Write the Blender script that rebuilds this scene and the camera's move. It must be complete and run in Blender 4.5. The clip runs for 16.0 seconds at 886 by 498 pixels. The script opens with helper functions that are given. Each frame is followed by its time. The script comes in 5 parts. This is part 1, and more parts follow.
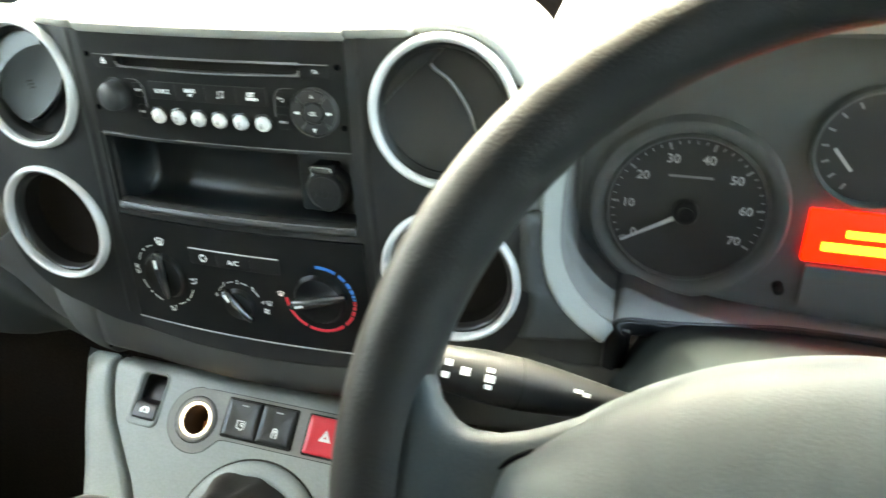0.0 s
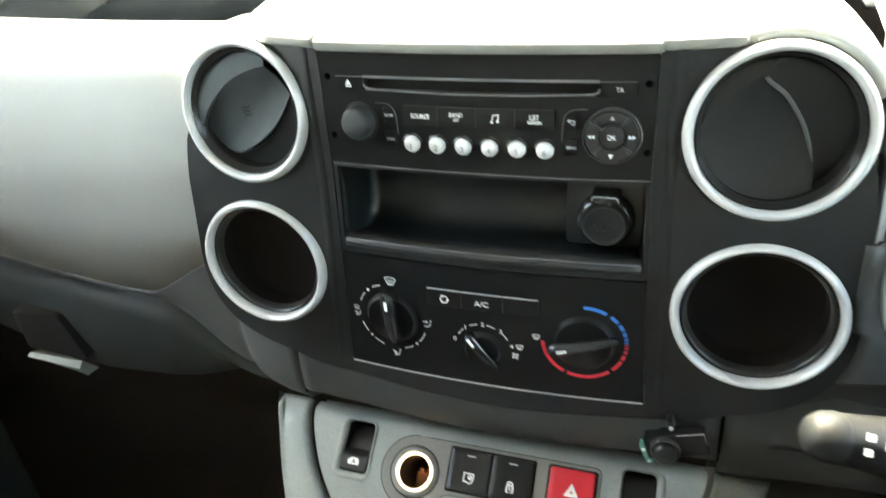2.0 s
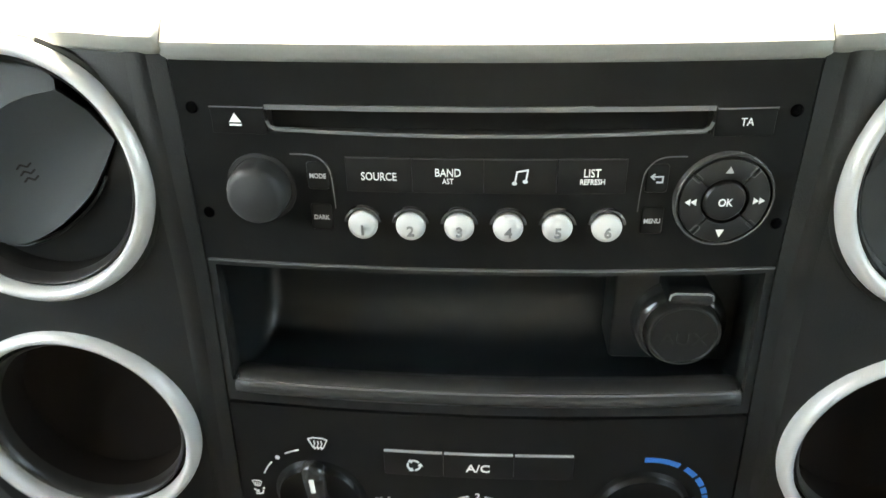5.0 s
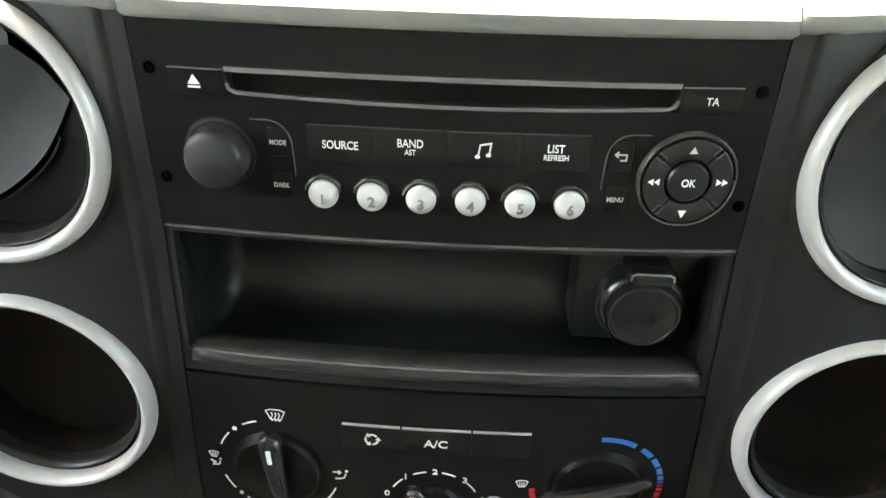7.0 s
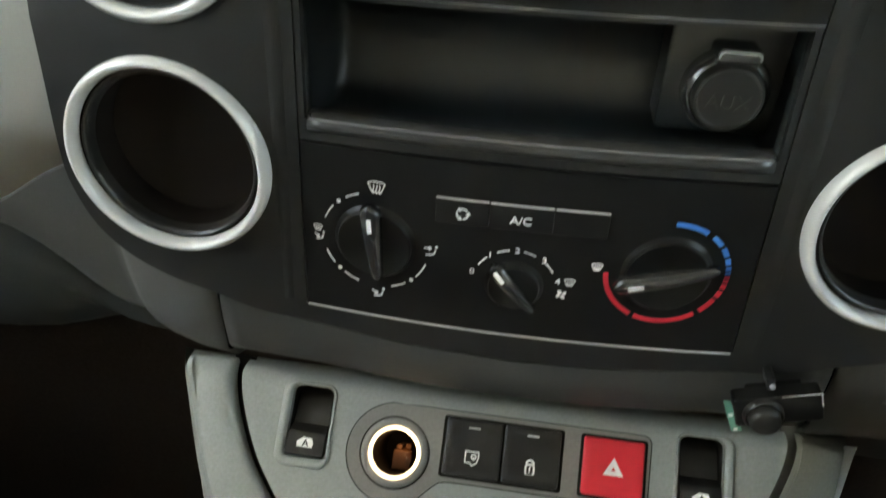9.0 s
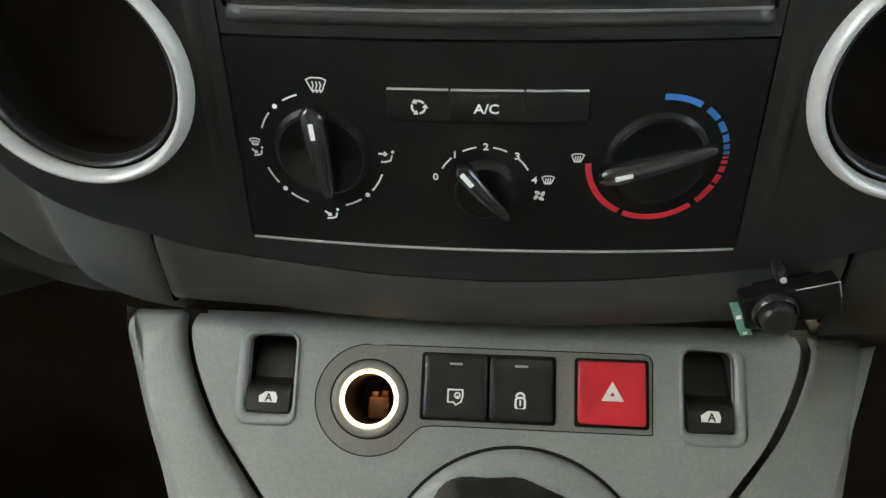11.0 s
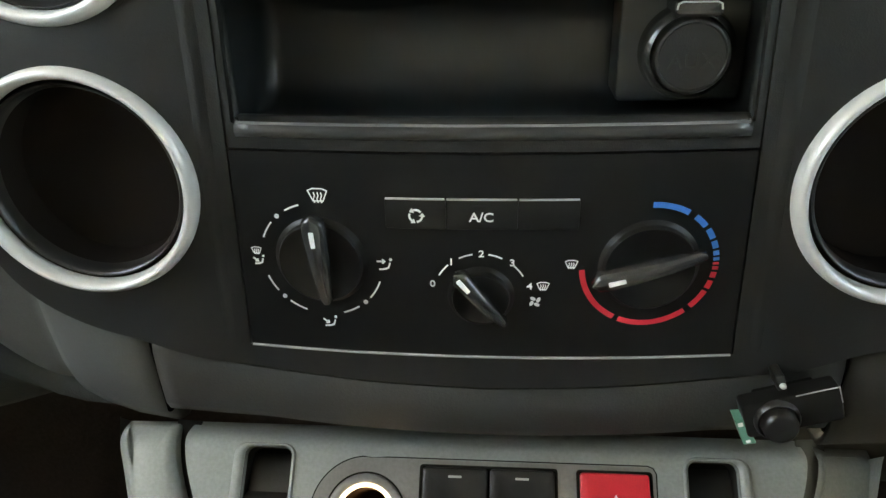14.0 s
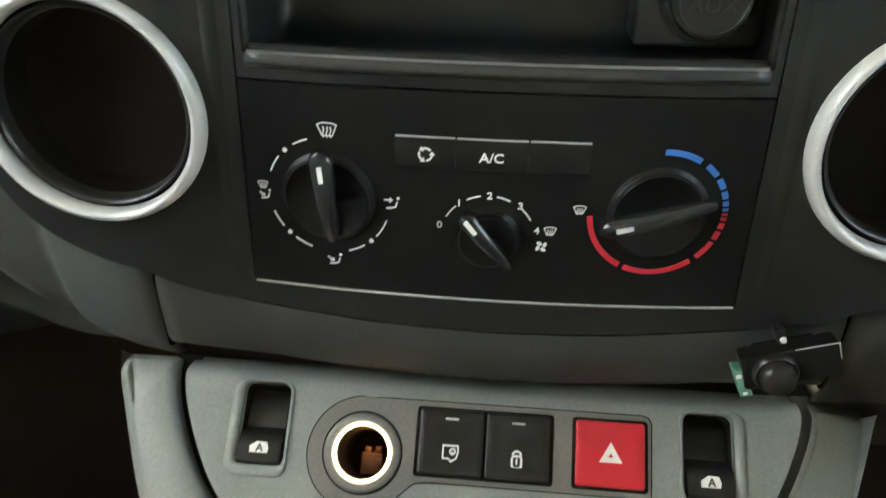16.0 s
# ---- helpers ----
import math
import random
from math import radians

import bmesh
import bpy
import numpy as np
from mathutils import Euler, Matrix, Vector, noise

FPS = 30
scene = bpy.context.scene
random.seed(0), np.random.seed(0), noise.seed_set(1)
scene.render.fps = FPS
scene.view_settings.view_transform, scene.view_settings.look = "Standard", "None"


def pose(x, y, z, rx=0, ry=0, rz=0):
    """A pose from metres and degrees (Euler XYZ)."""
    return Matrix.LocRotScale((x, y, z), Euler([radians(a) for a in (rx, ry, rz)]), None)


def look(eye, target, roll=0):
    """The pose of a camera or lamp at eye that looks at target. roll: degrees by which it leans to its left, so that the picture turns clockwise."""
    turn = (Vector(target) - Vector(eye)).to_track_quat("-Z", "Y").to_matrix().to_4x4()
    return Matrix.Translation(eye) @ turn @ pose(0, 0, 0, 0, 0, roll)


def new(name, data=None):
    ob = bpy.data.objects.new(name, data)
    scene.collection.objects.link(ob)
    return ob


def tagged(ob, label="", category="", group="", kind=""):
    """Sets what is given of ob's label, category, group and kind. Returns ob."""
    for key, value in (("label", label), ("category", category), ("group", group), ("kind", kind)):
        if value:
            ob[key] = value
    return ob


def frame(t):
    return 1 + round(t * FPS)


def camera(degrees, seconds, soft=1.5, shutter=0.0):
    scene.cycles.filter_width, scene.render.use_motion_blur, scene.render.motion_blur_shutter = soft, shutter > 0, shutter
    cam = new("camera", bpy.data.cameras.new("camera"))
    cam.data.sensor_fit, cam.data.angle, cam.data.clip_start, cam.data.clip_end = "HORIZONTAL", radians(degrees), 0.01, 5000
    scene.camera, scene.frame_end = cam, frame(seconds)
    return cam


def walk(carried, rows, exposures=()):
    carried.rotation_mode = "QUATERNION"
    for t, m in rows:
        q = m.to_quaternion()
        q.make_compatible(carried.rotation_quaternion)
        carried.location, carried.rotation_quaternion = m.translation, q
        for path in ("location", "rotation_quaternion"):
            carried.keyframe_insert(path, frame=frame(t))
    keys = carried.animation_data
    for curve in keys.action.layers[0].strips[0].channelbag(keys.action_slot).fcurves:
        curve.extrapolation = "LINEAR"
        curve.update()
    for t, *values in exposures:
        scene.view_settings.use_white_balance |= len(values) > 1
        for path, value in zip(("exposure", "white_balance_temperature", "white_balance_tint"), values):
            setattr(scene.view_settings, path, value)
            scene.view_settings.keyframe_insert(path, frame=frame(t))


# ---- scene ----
# Fascia frame: x to the right, y into the dashboard, z up along its face, which leans back.
LEANBACK = 8.0
FACE = pose(0, 0, 0.65, -LEANBACK)
cam = camera(63.29, 16.0, soft=1.4, shutter=0.5)
ROWS = [
    (0, 0.2780, -0.3747, 0.1933, 62.90, 1.45, 18.16),
    (0.1, 0.2704, -0.3782, 0.1922, 63.32, 1.16, 18.66),
    (0.3, 0.2559, -0.3782, 0.1868, 63.33, 0.94, 19.17),
    (0.5, 0.2382, -0.3799, 0.1894, 62.40, 1.32, 20.03),
    (0.8, 0.2110, -0.3873, 0.1906, 61.88, 1.36, 20.66),
    (1, 0.1906, -0.3855, 0.1883, 62.04, 1.22, 19.65),
    (1.3, 0.1641, -0.3795, 0.1868, 62.01, 0.15, 18.12),
    (1.5, 0.1504, -0.3756, 0.1860, 62.75, 0.70, 17.77),
    (1.7, 0.1268, -0.3704, 0.1934, 61.11, 1.26, 17.88),
    (2, 0.1099, -0.3661, 0.1981, 62.46, 3.63, 18.51),
    (2.2, 0.0843, -0.3544, 0.2106, 61.14, 4.57, 16.71),
    (2.5, 0.0534, -0.3334, 0.2127, 61.97, 4.94, 13.43),
    (2.7, 0.0388, -0.3152, 0.2143, 61.78, 4.95, 12.06),
    (3, 0.0184, -0.2946, 0.2076, 61.30, 4.87, 9.04),
    (3.3, 0.0114, -0.2735, 0.1958, 61.67, 3.36, 6.99),
    (3.5, 0.0075, -0.2587, 0.1864, 62.35, 2.12, 5.07),
    (3.7, 0.0094, -0.2536, 0.1811, 61.43, 1.75, 5.42),
    (5.8, -0.0025, -0.1892, 0.1599, 62.16, -0.53, 1.94),
    (6, -0.0018, -0.1894, 0.1598, 60.95, -0.89, 1.78),
    (6.5, 0.0074, -0.2013, 0.1605, 61.15, -0.82, 2.98),
    (7, 0.0079, -0.2058, 0.1595, 60.53, -1.33, 3.20),
    (7.5, 0.0111, -0.2178, 0.1557, 61.11, -1.05, 5.46),
    (8, 0.0131, -0.2317, 0.1474, 60.72, -1.40, 7.49),
    (8.5, 0.0097, -0.2413, 0.1400, 58.08, -1.96, 7.79),
    (9, 0.0003, -0.2590, 0.1195, 55.46, -1.63, 8.69),
    (9.5, -0.0041, -0.2542, 0.0988, 52.14, -0.77, 6.91),
    (12, 0.0087, -0.2393, 0.0716, 55.11, 1.61, 4.50),
    (12.5, 0.0081, -0.2399, 0.0718, 56.06, 1.40, 4.39),
    (13, 0.0083, -0.2448, 0.0674, 59.96, 1.00, 4.32),
    (13.5, 0.0097, -0.2488, 0.0721, 63.10, 2.15, 4.93),
    (14, 0.0062, -0.2474, 0.0713, 63.23, 1.49, 4.47),
    (14.5, 0.0063, -0.2487, 0.0692, 63.22, 1.44, 4.74),
    (15, 0.0066, -0.2478, 0.0682, 63.23, 1.30, 4.66),
    (15.5, 0.0055, -0.2445, 0.0644, 62.52, 0.08, 3.96),
    (16, 0.0026, -0.2504, 0.0637, 60.19, -0.60, 5.34),
]
EXPOSURES = [(0, 5.87, 8500, -4), (0.5, 5.87, 8600, -2), (1.5, 5.72, 8700, -1), (3.7, 5.48, 9000, 0), (6, 5.45, 9200, 3), (9, 5.2, 9800, 0), (10, 5.11, 9500, 1), (13, 5.27, 9600, 1), (16, 5.32, 9800, 0)]
walk(cam, [(t, FACE @ pose(x, y, z, rx, ry, rz)) for t, x, y, z, rx, ry, rz in ROWS], EXPOSURES)

# ---- world and light ----
world = bpy.data.worlds.new("overcast_sky")
scene.world = world
world.use_nodes = True
wn = world.node_tree.nodes
sky = wn.new("ShaderNodeTexSky")
sky.sky_type = "NISHITA"
sky.sun_disc = False
sky.sun_elevation, sky.sun_rotation = radians(50), radians(-25)
sky.dust_density = 4.0
wn["Background"].inputs["Strength"].default_value = 0.15
world.node_tree.links.new(sky.outputs[0], wn["Background"].inputs["Color"])
sun = new("sun", bpy.data.lights.new("sun", "SUN"))
sun.data.energy, sun.data.angle, sun.data.color = 0.6, radians(30), (0.84, 0.92, 1.0)
sun.matrix_world = look((-2, 4, 6), (0, 0, 0.6))

# ---- materials ----


def material(name, base, rough, metal=0.0, grain=0.0, grain_size=1500.0, spot=0.12, coat=0.0, spec=0.5, stain=18.0):
    """A surface with two scales of colour variation, uneven gloss and a fine moulded grain."""
    m = bpy.data.materials.new(name)
    m.use_nodes = True
    nt = m.node_tree
    b = nt.nodes["Principled BSDF"]
    geo = nt.nodes.new("ShaderNodeNewGeometry")
    big, fine, bump, mix, ramp = (nt.nodes.new("ShaderNode" + k) for k in ("TexNoise", "TexNoise", "Bump", "Mix", "MapRange"))
    for tex, scale in ((big, stain), (fine, grain_size)):
        nt.links.new(geo.outputs["Position"], tex.inputs["Vector"])
        tex.inputs["Scale"].default_value = scale
        tex.inputs["Detail"].default_value = 4.0
    mix.data_type = "RGBA"
    mix.inputs[6].default_value = (*[c * (1 - spot) for c in base], 1)
    mix.inputs[7].default_value = (*[min(1, c * (1 + spot)) for c in base], 1)
    nt.links.new(big.outputs["Fac"], mix.inputs[0])
    tone = nt.nodes.new("ShaderNodeMix")
    tone.data_type, tone.blend_type = "RGBA", "MULTIPLY"
    speck = nt.nodes.new("ShaderNodeMapRange")
    speck.inputs["From Min"].default_value, speck.inputs["From Max"].default_value = 0.3, 0.7
    speck.inputs["To Min"].default_value, speck.inputs["To Max"].default_value = 1 - grain * 0.3, 1 + grain * 0.15
    nt.links.new(fine.outputs["Fac"], speck.inputs["Value"])
    tone.inputs[0].default_value = 1.0
    nt.links.new(mix.outputs[2], tone.inputs[6])
    nt.links.new(speck.outputs[0], tone.inputs[7])
    nt.links.new(tone.outputs[2], b.inputs["Base Color"])
    ramp.inputs["To Min"].default_value, ramp.inputs["To Max"].default_value = rough * 0.85, min(1, rough * 1.15)
    nt.links.new(big.outputs["Fac"], ramp.inputs["Value"])
    nt.links.new(ramp.outputs[0], b.inputs["Roughness"])
    b.inputs["Metallic"].default_value = metal
    b.inputs["Coat Weight"].default_value = coat
    b.inputs["Specular IOR Level"].default_value = spec
    if grain:
        bump.inputs["Strength"].default_value = grain
        bump.inputs["Distance"].default_value = 0.0004
        nt.links.new(fine.outputs["Fac"], bump.inputs["Height"])
        nt.links.new(bump.outputs[0], b.inputs["Normal"])
    return m


def glowing(name, color, strength):
    m = material(name, color, 0.4)
    b = m.node_tree.nodes["Principled BSDF"]
    b.inputs["Emission Color"].default_value = (*color, 1)
    b.inputs["Emission Strength"].default_value = strength
    return m


SKIN = material("grey_dashboard_skin", (0.312, 0.322, 0.304), 0.55, grain=0.14, grain_size=900, spot=0.06)
LOWER = material("dark_lower_skin", (0.037, 0.0378, 0.0352), 0.55, grain=0.35, grain_size=900, spot=0.08)
GLOVE = material("black_grained_plastic", (0.028, 0.033, 0.032), 0.6, grain=0.4, grain_size=900, spec=0.3)
BEZEL = material("brownish_grey_bezel_plastic", (0.175, 0.174, 0.163), 0.45, grain=0.38, grain_size=600, spot=0.06)
CONSOLE = material("grey_console_plastic", (0.235, 0.262, 0.254), 0.45, grain=0.38, grain_size=600, spot=0.06)
BLACK = material("black_fascia_plastic", (0.0132, 0.0136, 0.0134), 0.48, grain=0.3, grain_size=1500, spec=0.36)
PIANO = material("smooth_black_plastic", (0.0082, 0.0082, 0.0079), 0.34, grain=0.05, grain_size=600, spec=0.18)
KNOB = material("matt_black_plastic", (0.012, 0.012, 0.012), 0.34, grain=0.15, grain_size=900)
EDGE = material("glossy_black_edge", (0.03, 0.03, 0.03), 0.22)
LIP = material("scuffed_black_plastic", (0.027, 0.027, 0.0264), 0.34, grain=0.08, grain_size=2500, spot=0.12, stain=40)
# Grey for worn edges; also paints highlights on edges that are not worn.
WORN_GLINT = material("worn_grey_edge_highlight", (0.13, 0.13, 0.128), 0.22, coat=0.4)
DEEP = material("black_cavity_plastic", (0.014, 0.0135, 0.013), 0.9, spec=0.15)
SILVER = material("satin_silver_paint", (0.56, 0.565, 0.56), 0.36, metal=0.15, grain=0.05, spot=0.05)
BUTTON = material("pale_grey_button_plastic", (0.62, 0.62, 0.61), 0.4, grain=0.05, spot=0.05)
PRINT = material("white_print", (0.86, 0.86, 0.85), 0.6, spot=0.1, stain=300)
PALEPRINT = material("grey_print", (0.45, 0.45, 0.45), 0.6, spot=0.1, stain=300)
RED = material("red_switch_plastic", (0.6, 0.022, 0.04), 0.36, grain=0.2)
REDPRINT = material("red_print", (0.62, 0.02, 0.04), 0.6)
BLUEPRINT = material("blue_print", (0.015, 0.16, 0.5), 0.6)
# One vent plastic in two tones: lit, and darkened where it looks shaded.
VENT = material("lit_slate_vent_plastic", (0.031, 0.0355, 0.0365), 0.36, grain=0.15)
VENT_SHADED = material("shaded_vent_plastic", (0.0115, 0.0122, 0.0122), 0.34, grain=0.15)
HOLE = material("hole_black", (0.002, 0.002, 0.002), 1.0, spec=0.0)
DIGIT = material("dark_grey_print", (0.24, 0.24, 0.24), 0.6)
# Pale base colour stands in for the highlight along glossy edges.
SHINE = material("painted_edge_highlight", (0.42, 0.42, 0.41), 0.25, coat=0.4)
VOLUME = material("dark_grey_knob_plastic", (0.027, 0.028, 0.028), 0.5, grain=0.15, spec=0.35)
GRIP = material("glossy_black_grip", (0.02, 0.02, 0.02), 0.24, coat=0.5)
TRAYBOX = material("smooth_black_tray", (0.0062, 0.008, 0.0088), 0.32, grain=0.05, spec=0.5)
LINING = material("pale_roof_lining", (0.34, 0.345, 0.34), 0.85, grain=0.3, grain_size=200)
DISC = material("knob_disc_plastic", (0.005, 0.005, 0.005), 0.4, spec=0.25)
CAVITY = material("recess_black_plastic", (0.017, 0.0135, 0.012), 0.9, spec=0.05)
WINDOW = material("smoked_key_plastic", (0.0105, 0.0101, 0.0095), 0.34, spec=0.22)
BLADE_GLINT = material("slate_edge_glint", (0.12, 0.122, 0.122), 0.3)
INNER = material("dark_grey_inner_rim", (0.02, 0.02, 0.0195), 0.32, grain=0.1)
PADRING = material("polished_dark_ring", (0.055, 0.055, 0.054), 0.25, coat=0.4)
# Same skin as above, darkened to stand in for shade on the underside.
SKIN_SHADED = material("shaded_grey_dashboard_skin", (0.066, 0.07, 0.067), 0.6, grain=0.3, grain_size=900, spot=0.08)
SHELF = material("dark_grey_shelf_plastic", (0.0036, 0.0068, 0.0084), 0.6, grain=0.3, spec=0.06)
WHEEL = material("dark_wheel_polyurethane", (0.0055, 0.006, 0.006), 0.46, grain=0.6, grain_size=800, spec=0.19)
STALK = material("matt_black_stalk_plastic", (0.0065, 0.0068, 0.0068), 0.5, grain=0.15, spec=0.3)
TIP = material("grey_stalk_end", (0.011, 0.0122, 0.0125), 0.55, grain=0.15, spec=0.25)
COLUMN = material("dark_grey_shroud_plastic", (0.012, 0.0146, 0.0145), 0.6, grain=0.4, grain_size=900, spec=0.06)
WHEELPAD = material("grey_airbag_cover", (0.0235, 0.0305, 0.033), 0.55, spec=0.22, grain=0.3, grain_size=800)
LEATHER = material("black_gaiter_leather", (0.015, 0.015, 0.015), 0.5, grain=0.7, grain_size=500)
DIAL = material("dial_face", (0.064, 0.061, 0.059), 0.5)
CLUSTER = material("grey_cluster_plastic", (0.18, 0.184, 0.178), 0.5, grain=0.3)
BRASS = material("brown_metal_socket", (0.115, 0.062, 0.04), 0.5, metal=0.2, spot=0.4, stain=120)
GLOW = glowing("backlit_socket_ring", (1.0, 0.8, 0.58), 0.1)
LCDRED = glowing("red_display", (1.0, 0.012, 0.008), 0.1)
LCDTEXT = glowing("amber_display_text", (1.0, 0.7, 0.05), 0.12)
GROOVE = material("shadowed_grey_groove", (0.05, 0.056, 0.054), 0.6, grain=0.3)
GREEN = material("green_circuit_edge", (0.10, 0.28, 0.22), 0.35)
SHELL = material("grey_cabin_lining", (0.21, 0.22, 0.226), 0.8, grain=0.3, grain_size=200)
CARPET = material("black_carpet", (0.036, 0.028, 0.024), 0.95, grain=0.8, grain_size=300, spec=0.05)
GROUND = material("grey_asphalt", (0.06, 0.06, 0.06), 0.9, grain=0.8, grain_size=40)
GLASS = bpy.data.materials.new("clear_glass")
GLASS.use_nodes = True
gb = GLASS.node_tree.nodes["Principled BSDF"]
gb.inputs["Transmission Weight"].default_value, gb.inputs["Roughness"].default_value, gb.inputs["IOR"].default_value = 1.0, 0.0, 1.1

LENS = bpy.data.materials.new("clear_plastic_lens")
LENS.use_nodes = True
lb = LENS.node_tree.nodes["Principled BSDF"]
lb.inputs["Transmission Weight"].default_value, lb.inputs["Roughness"].default_value, lb.inputs["IOR"].default_value = 1.0, 0.03, 1.3

# ---- builders: millimetres in the frame of the thing; x right, y away from the viewer, z up ----
MM = 0.001
CONSOLE_FRAME = FACE @ pose(0, 0, -0.163, -47)
WHEEL_FRAME = FACE @ pose(0.3675, -0.1984, 0.0142, -28.8)


def thing(name, label, category, frame_at=FACE, base=(0, 0, 0), group="", kind=""):
    ob = new(name)
    ob.empty_display_size = 0.02
    ob.matrix_world = frame_at @ Matrix.Translation(Vector(base) * MM)
    ob["base"] = base
    return tagged(ob, label, category, group, kind)


def part(name, bm, mat, parent, label="", sharp=40, solid=0.0):
    """Links a bmesh as one mesh under a thing or a part; solid: millimetres of wall behind the surface."""
    top = parent
    while top.parent:
        top = top.parent
    base = Vector(top["base"])
    for v in bm.verts:
        v.co = (v.co - base) * MM
    bmesh.ops.recalc_face_normals(bm, faces=bm.faces) if not solid else None
    me = bpy.data.meshes.new(name)
    bm.to_mesh(me)
    bm.free()
    me.materials.append(mat)
    me.shade_smooth()
    me.set_sharp_from_angle(angle=radians(sharp))
    ob = new(name, me)
    ob.parent = parent
    if solid:
        mod = ob.modifiers.new("wall", "SOLIDIFY")
        mod.thickness, mod.offset = solid * MM, -1
    return tagged(ob, label)


def bow(x):
    """The centre of the fascia bulges towards the viewer."""
    return -5.5 * max(0.0, 1 - (x / 98.0) ** 2)


def half(z):
    """Half the width of the centre panel, which widens downwards."""
    return 93.4 + max(0.0, 45 - z) * 0.04


def bowed(bm):
    for v in bm.verts:
        v.co.y += bow(v.co.x)
    return bm


def lean(z):
    """The vent pods lean back above their middle."""
    return -2.5 + max(0.0, z - 30) * 0.115


def leaned(bm):
    for v in bm.verts:
        k = min(1.0, max(0.0, (abs(v.co.x) - 95.5) / 34.5))
        v.co.y += lean(v.co.z) * k * k * (3 - 2 * k)
    return bm


def arc(cx, cz, r, a0, a1, n=24):
    return [(cx + r * math.cos(radians(a0 + (a1 - a0) * i / n)), cz + r * math.sin(radians(a0 + (a1 - a0) * i / n))) for i in range(n + 1)]


def circle(cx, cz, r, n=48):
    return arc(cx, cz, r, 0, 360, n)[:-1]


def rrect(x0, x1, z0, z1, r, n=5):
    return arc(x1 - r, z1 - r, r, 0, 90, n) + arc(x0 + r, z1 - r, r, 90, 180, n) + arc(x0 + r, z0 + r, r, 180, 270, n) + arc(x1 - r, z0 + r, r, 270, 360, n)


def inset(pts, d):
    """A closed outline moved inwards by d (outlines run anticlockwise)."""
    out, n = [], len(pts)
    for i in range(n):
        a, b, c = Vector(pts[i - 1]), Vector(pts[i]), Vector(pts[(i + 1) % n])
        e, f = (b - a), (c - b)
        if e.length < 1e-6 or f.length < 1e-6:
            e = f = c - a
        e, f = e.normalized(), f.normalized()
        nrm = Vector((-e.y - f.y, e.x + f.x))
        nrm = nrm.normalized() if nrm.length > 1e-6 else Vector((-e.y, e.x))
        k = max(0.5, nrm.dot(Vector((-e.y, e.x))))
        out.append(tuple(b + nrm * d / k))
    return out


def loft(rings, bm=None, closed=True, cap0=False, cap1=False):
    bm = bm or bmesh.new()
    rows = [[bm.verts.new(p) for p in ring] for ring in rings]
    n = len(rows[0])
    for a, b in zip(rows, rows[1:]):
        for i in range(n if closed else n - 1):
            j = (i + 1) % n
            bm.faces.new((a[i], a[j], b[j], b[i]))
    if cap0:
        bm.faces.new(rows[0][::-1])
    if cap1:
        bm.faces.new(rows[-1])
    return bm


def prism(pts, y0, y1, bev=0.6, bm=None, dome=0.0):
    """An outline in x, z from its front y0 to its back y1, with a rounded front edge."""
    b = min(bev, abs(y1 - y0) * 0.6)
    steps = [(b * (1 - math.sin(radians(a))), y0 + b * (1 - math.cos(radians(a)))) for a in (0, 30, 60, 90)]
    rings = [[(x, y, z) for x, z in inset(pts, d)] for d, y in steps]
    rings.append([(x, y1, z) for x, z in pts])
    bm = loft(rings, bm, cap1=True)
    bm.verts.ensure_lookup_table()
    n = len(pts)
    start = len(bm.verts) - 5 * n
    front = [bm.verts[start + i] for i in range(n)]
    if dome:
        cx, cz = sum(v.co.x for v in front) / n, sum(v.co.z for v in front) / n
        mid = [bm.verts.new((cx + (v.co.x - cx) * 0.55, y0 - dome * 0.75, cz + (v.co.z - cz) * 0.55)) for v in front]
        for i in range(n):
            j = (i + 1) % n
            bm.faces.new((front[i], mid[i], mid[j], front[j]))
        tip = bm.verts.new((cx, y0 - dome, cz))
        for i in range(n):
            bm.faces.new((mid[i], tip, mid[(i + 1) % n]))
    else:
        bm.faces.new(front[::-1])
    return bm


def lathe(profile, cx, cz, n=64, bm=None, closed=False):
    """Profile of (radius, y) turned about an axis along y."""
    prof = profile + profile[:1] if closed else profile
    rings = [[(cx + r * math.cos(2 * math.pi * i / n), y, cz + r * math.sin(2 * math.pi * i / n)) for i in range(n)] for r, y in prof]
    return loft(rings, bm)


def holed(outline, holes, y0, y1, cuts_x=(), cuts_z=()):
    """A plate with holes through it, cut along lines where it is to bend."""
    bm = bmesh.new()
    edges = []
    for loop in [outline, *holes]:
        vs = [bm.verts.new((x, y0, z)) for x, z in loop]
        edges += [bm.edges.new((vs[i - 1], vs[i])) for i in range(len(vs))]
    bmesh.ops.triangle_fill(bm, use_beauty=True, use_dissolve=False, edges=edges)
    for axis, values in (((1, 0, 0), cuts_x), ((0, 0, 1), cuts_z)):
        for c in values:
            bmesh.ops.bisect_plane(bm, geom=bm.verts[:] + bm.edges[:] + bm.faces[:], plane_co=[a * c for a in axis], plane_no=axis, dist=0.01)
    geom = bmesh.ops.extrude_face_region(bm, geom=bm.faces[:])
    for v in [g for g in geom["geom"] if isinstance(g, bmesh.types.BMVert)]:
        v.co.y = y1
    return bm


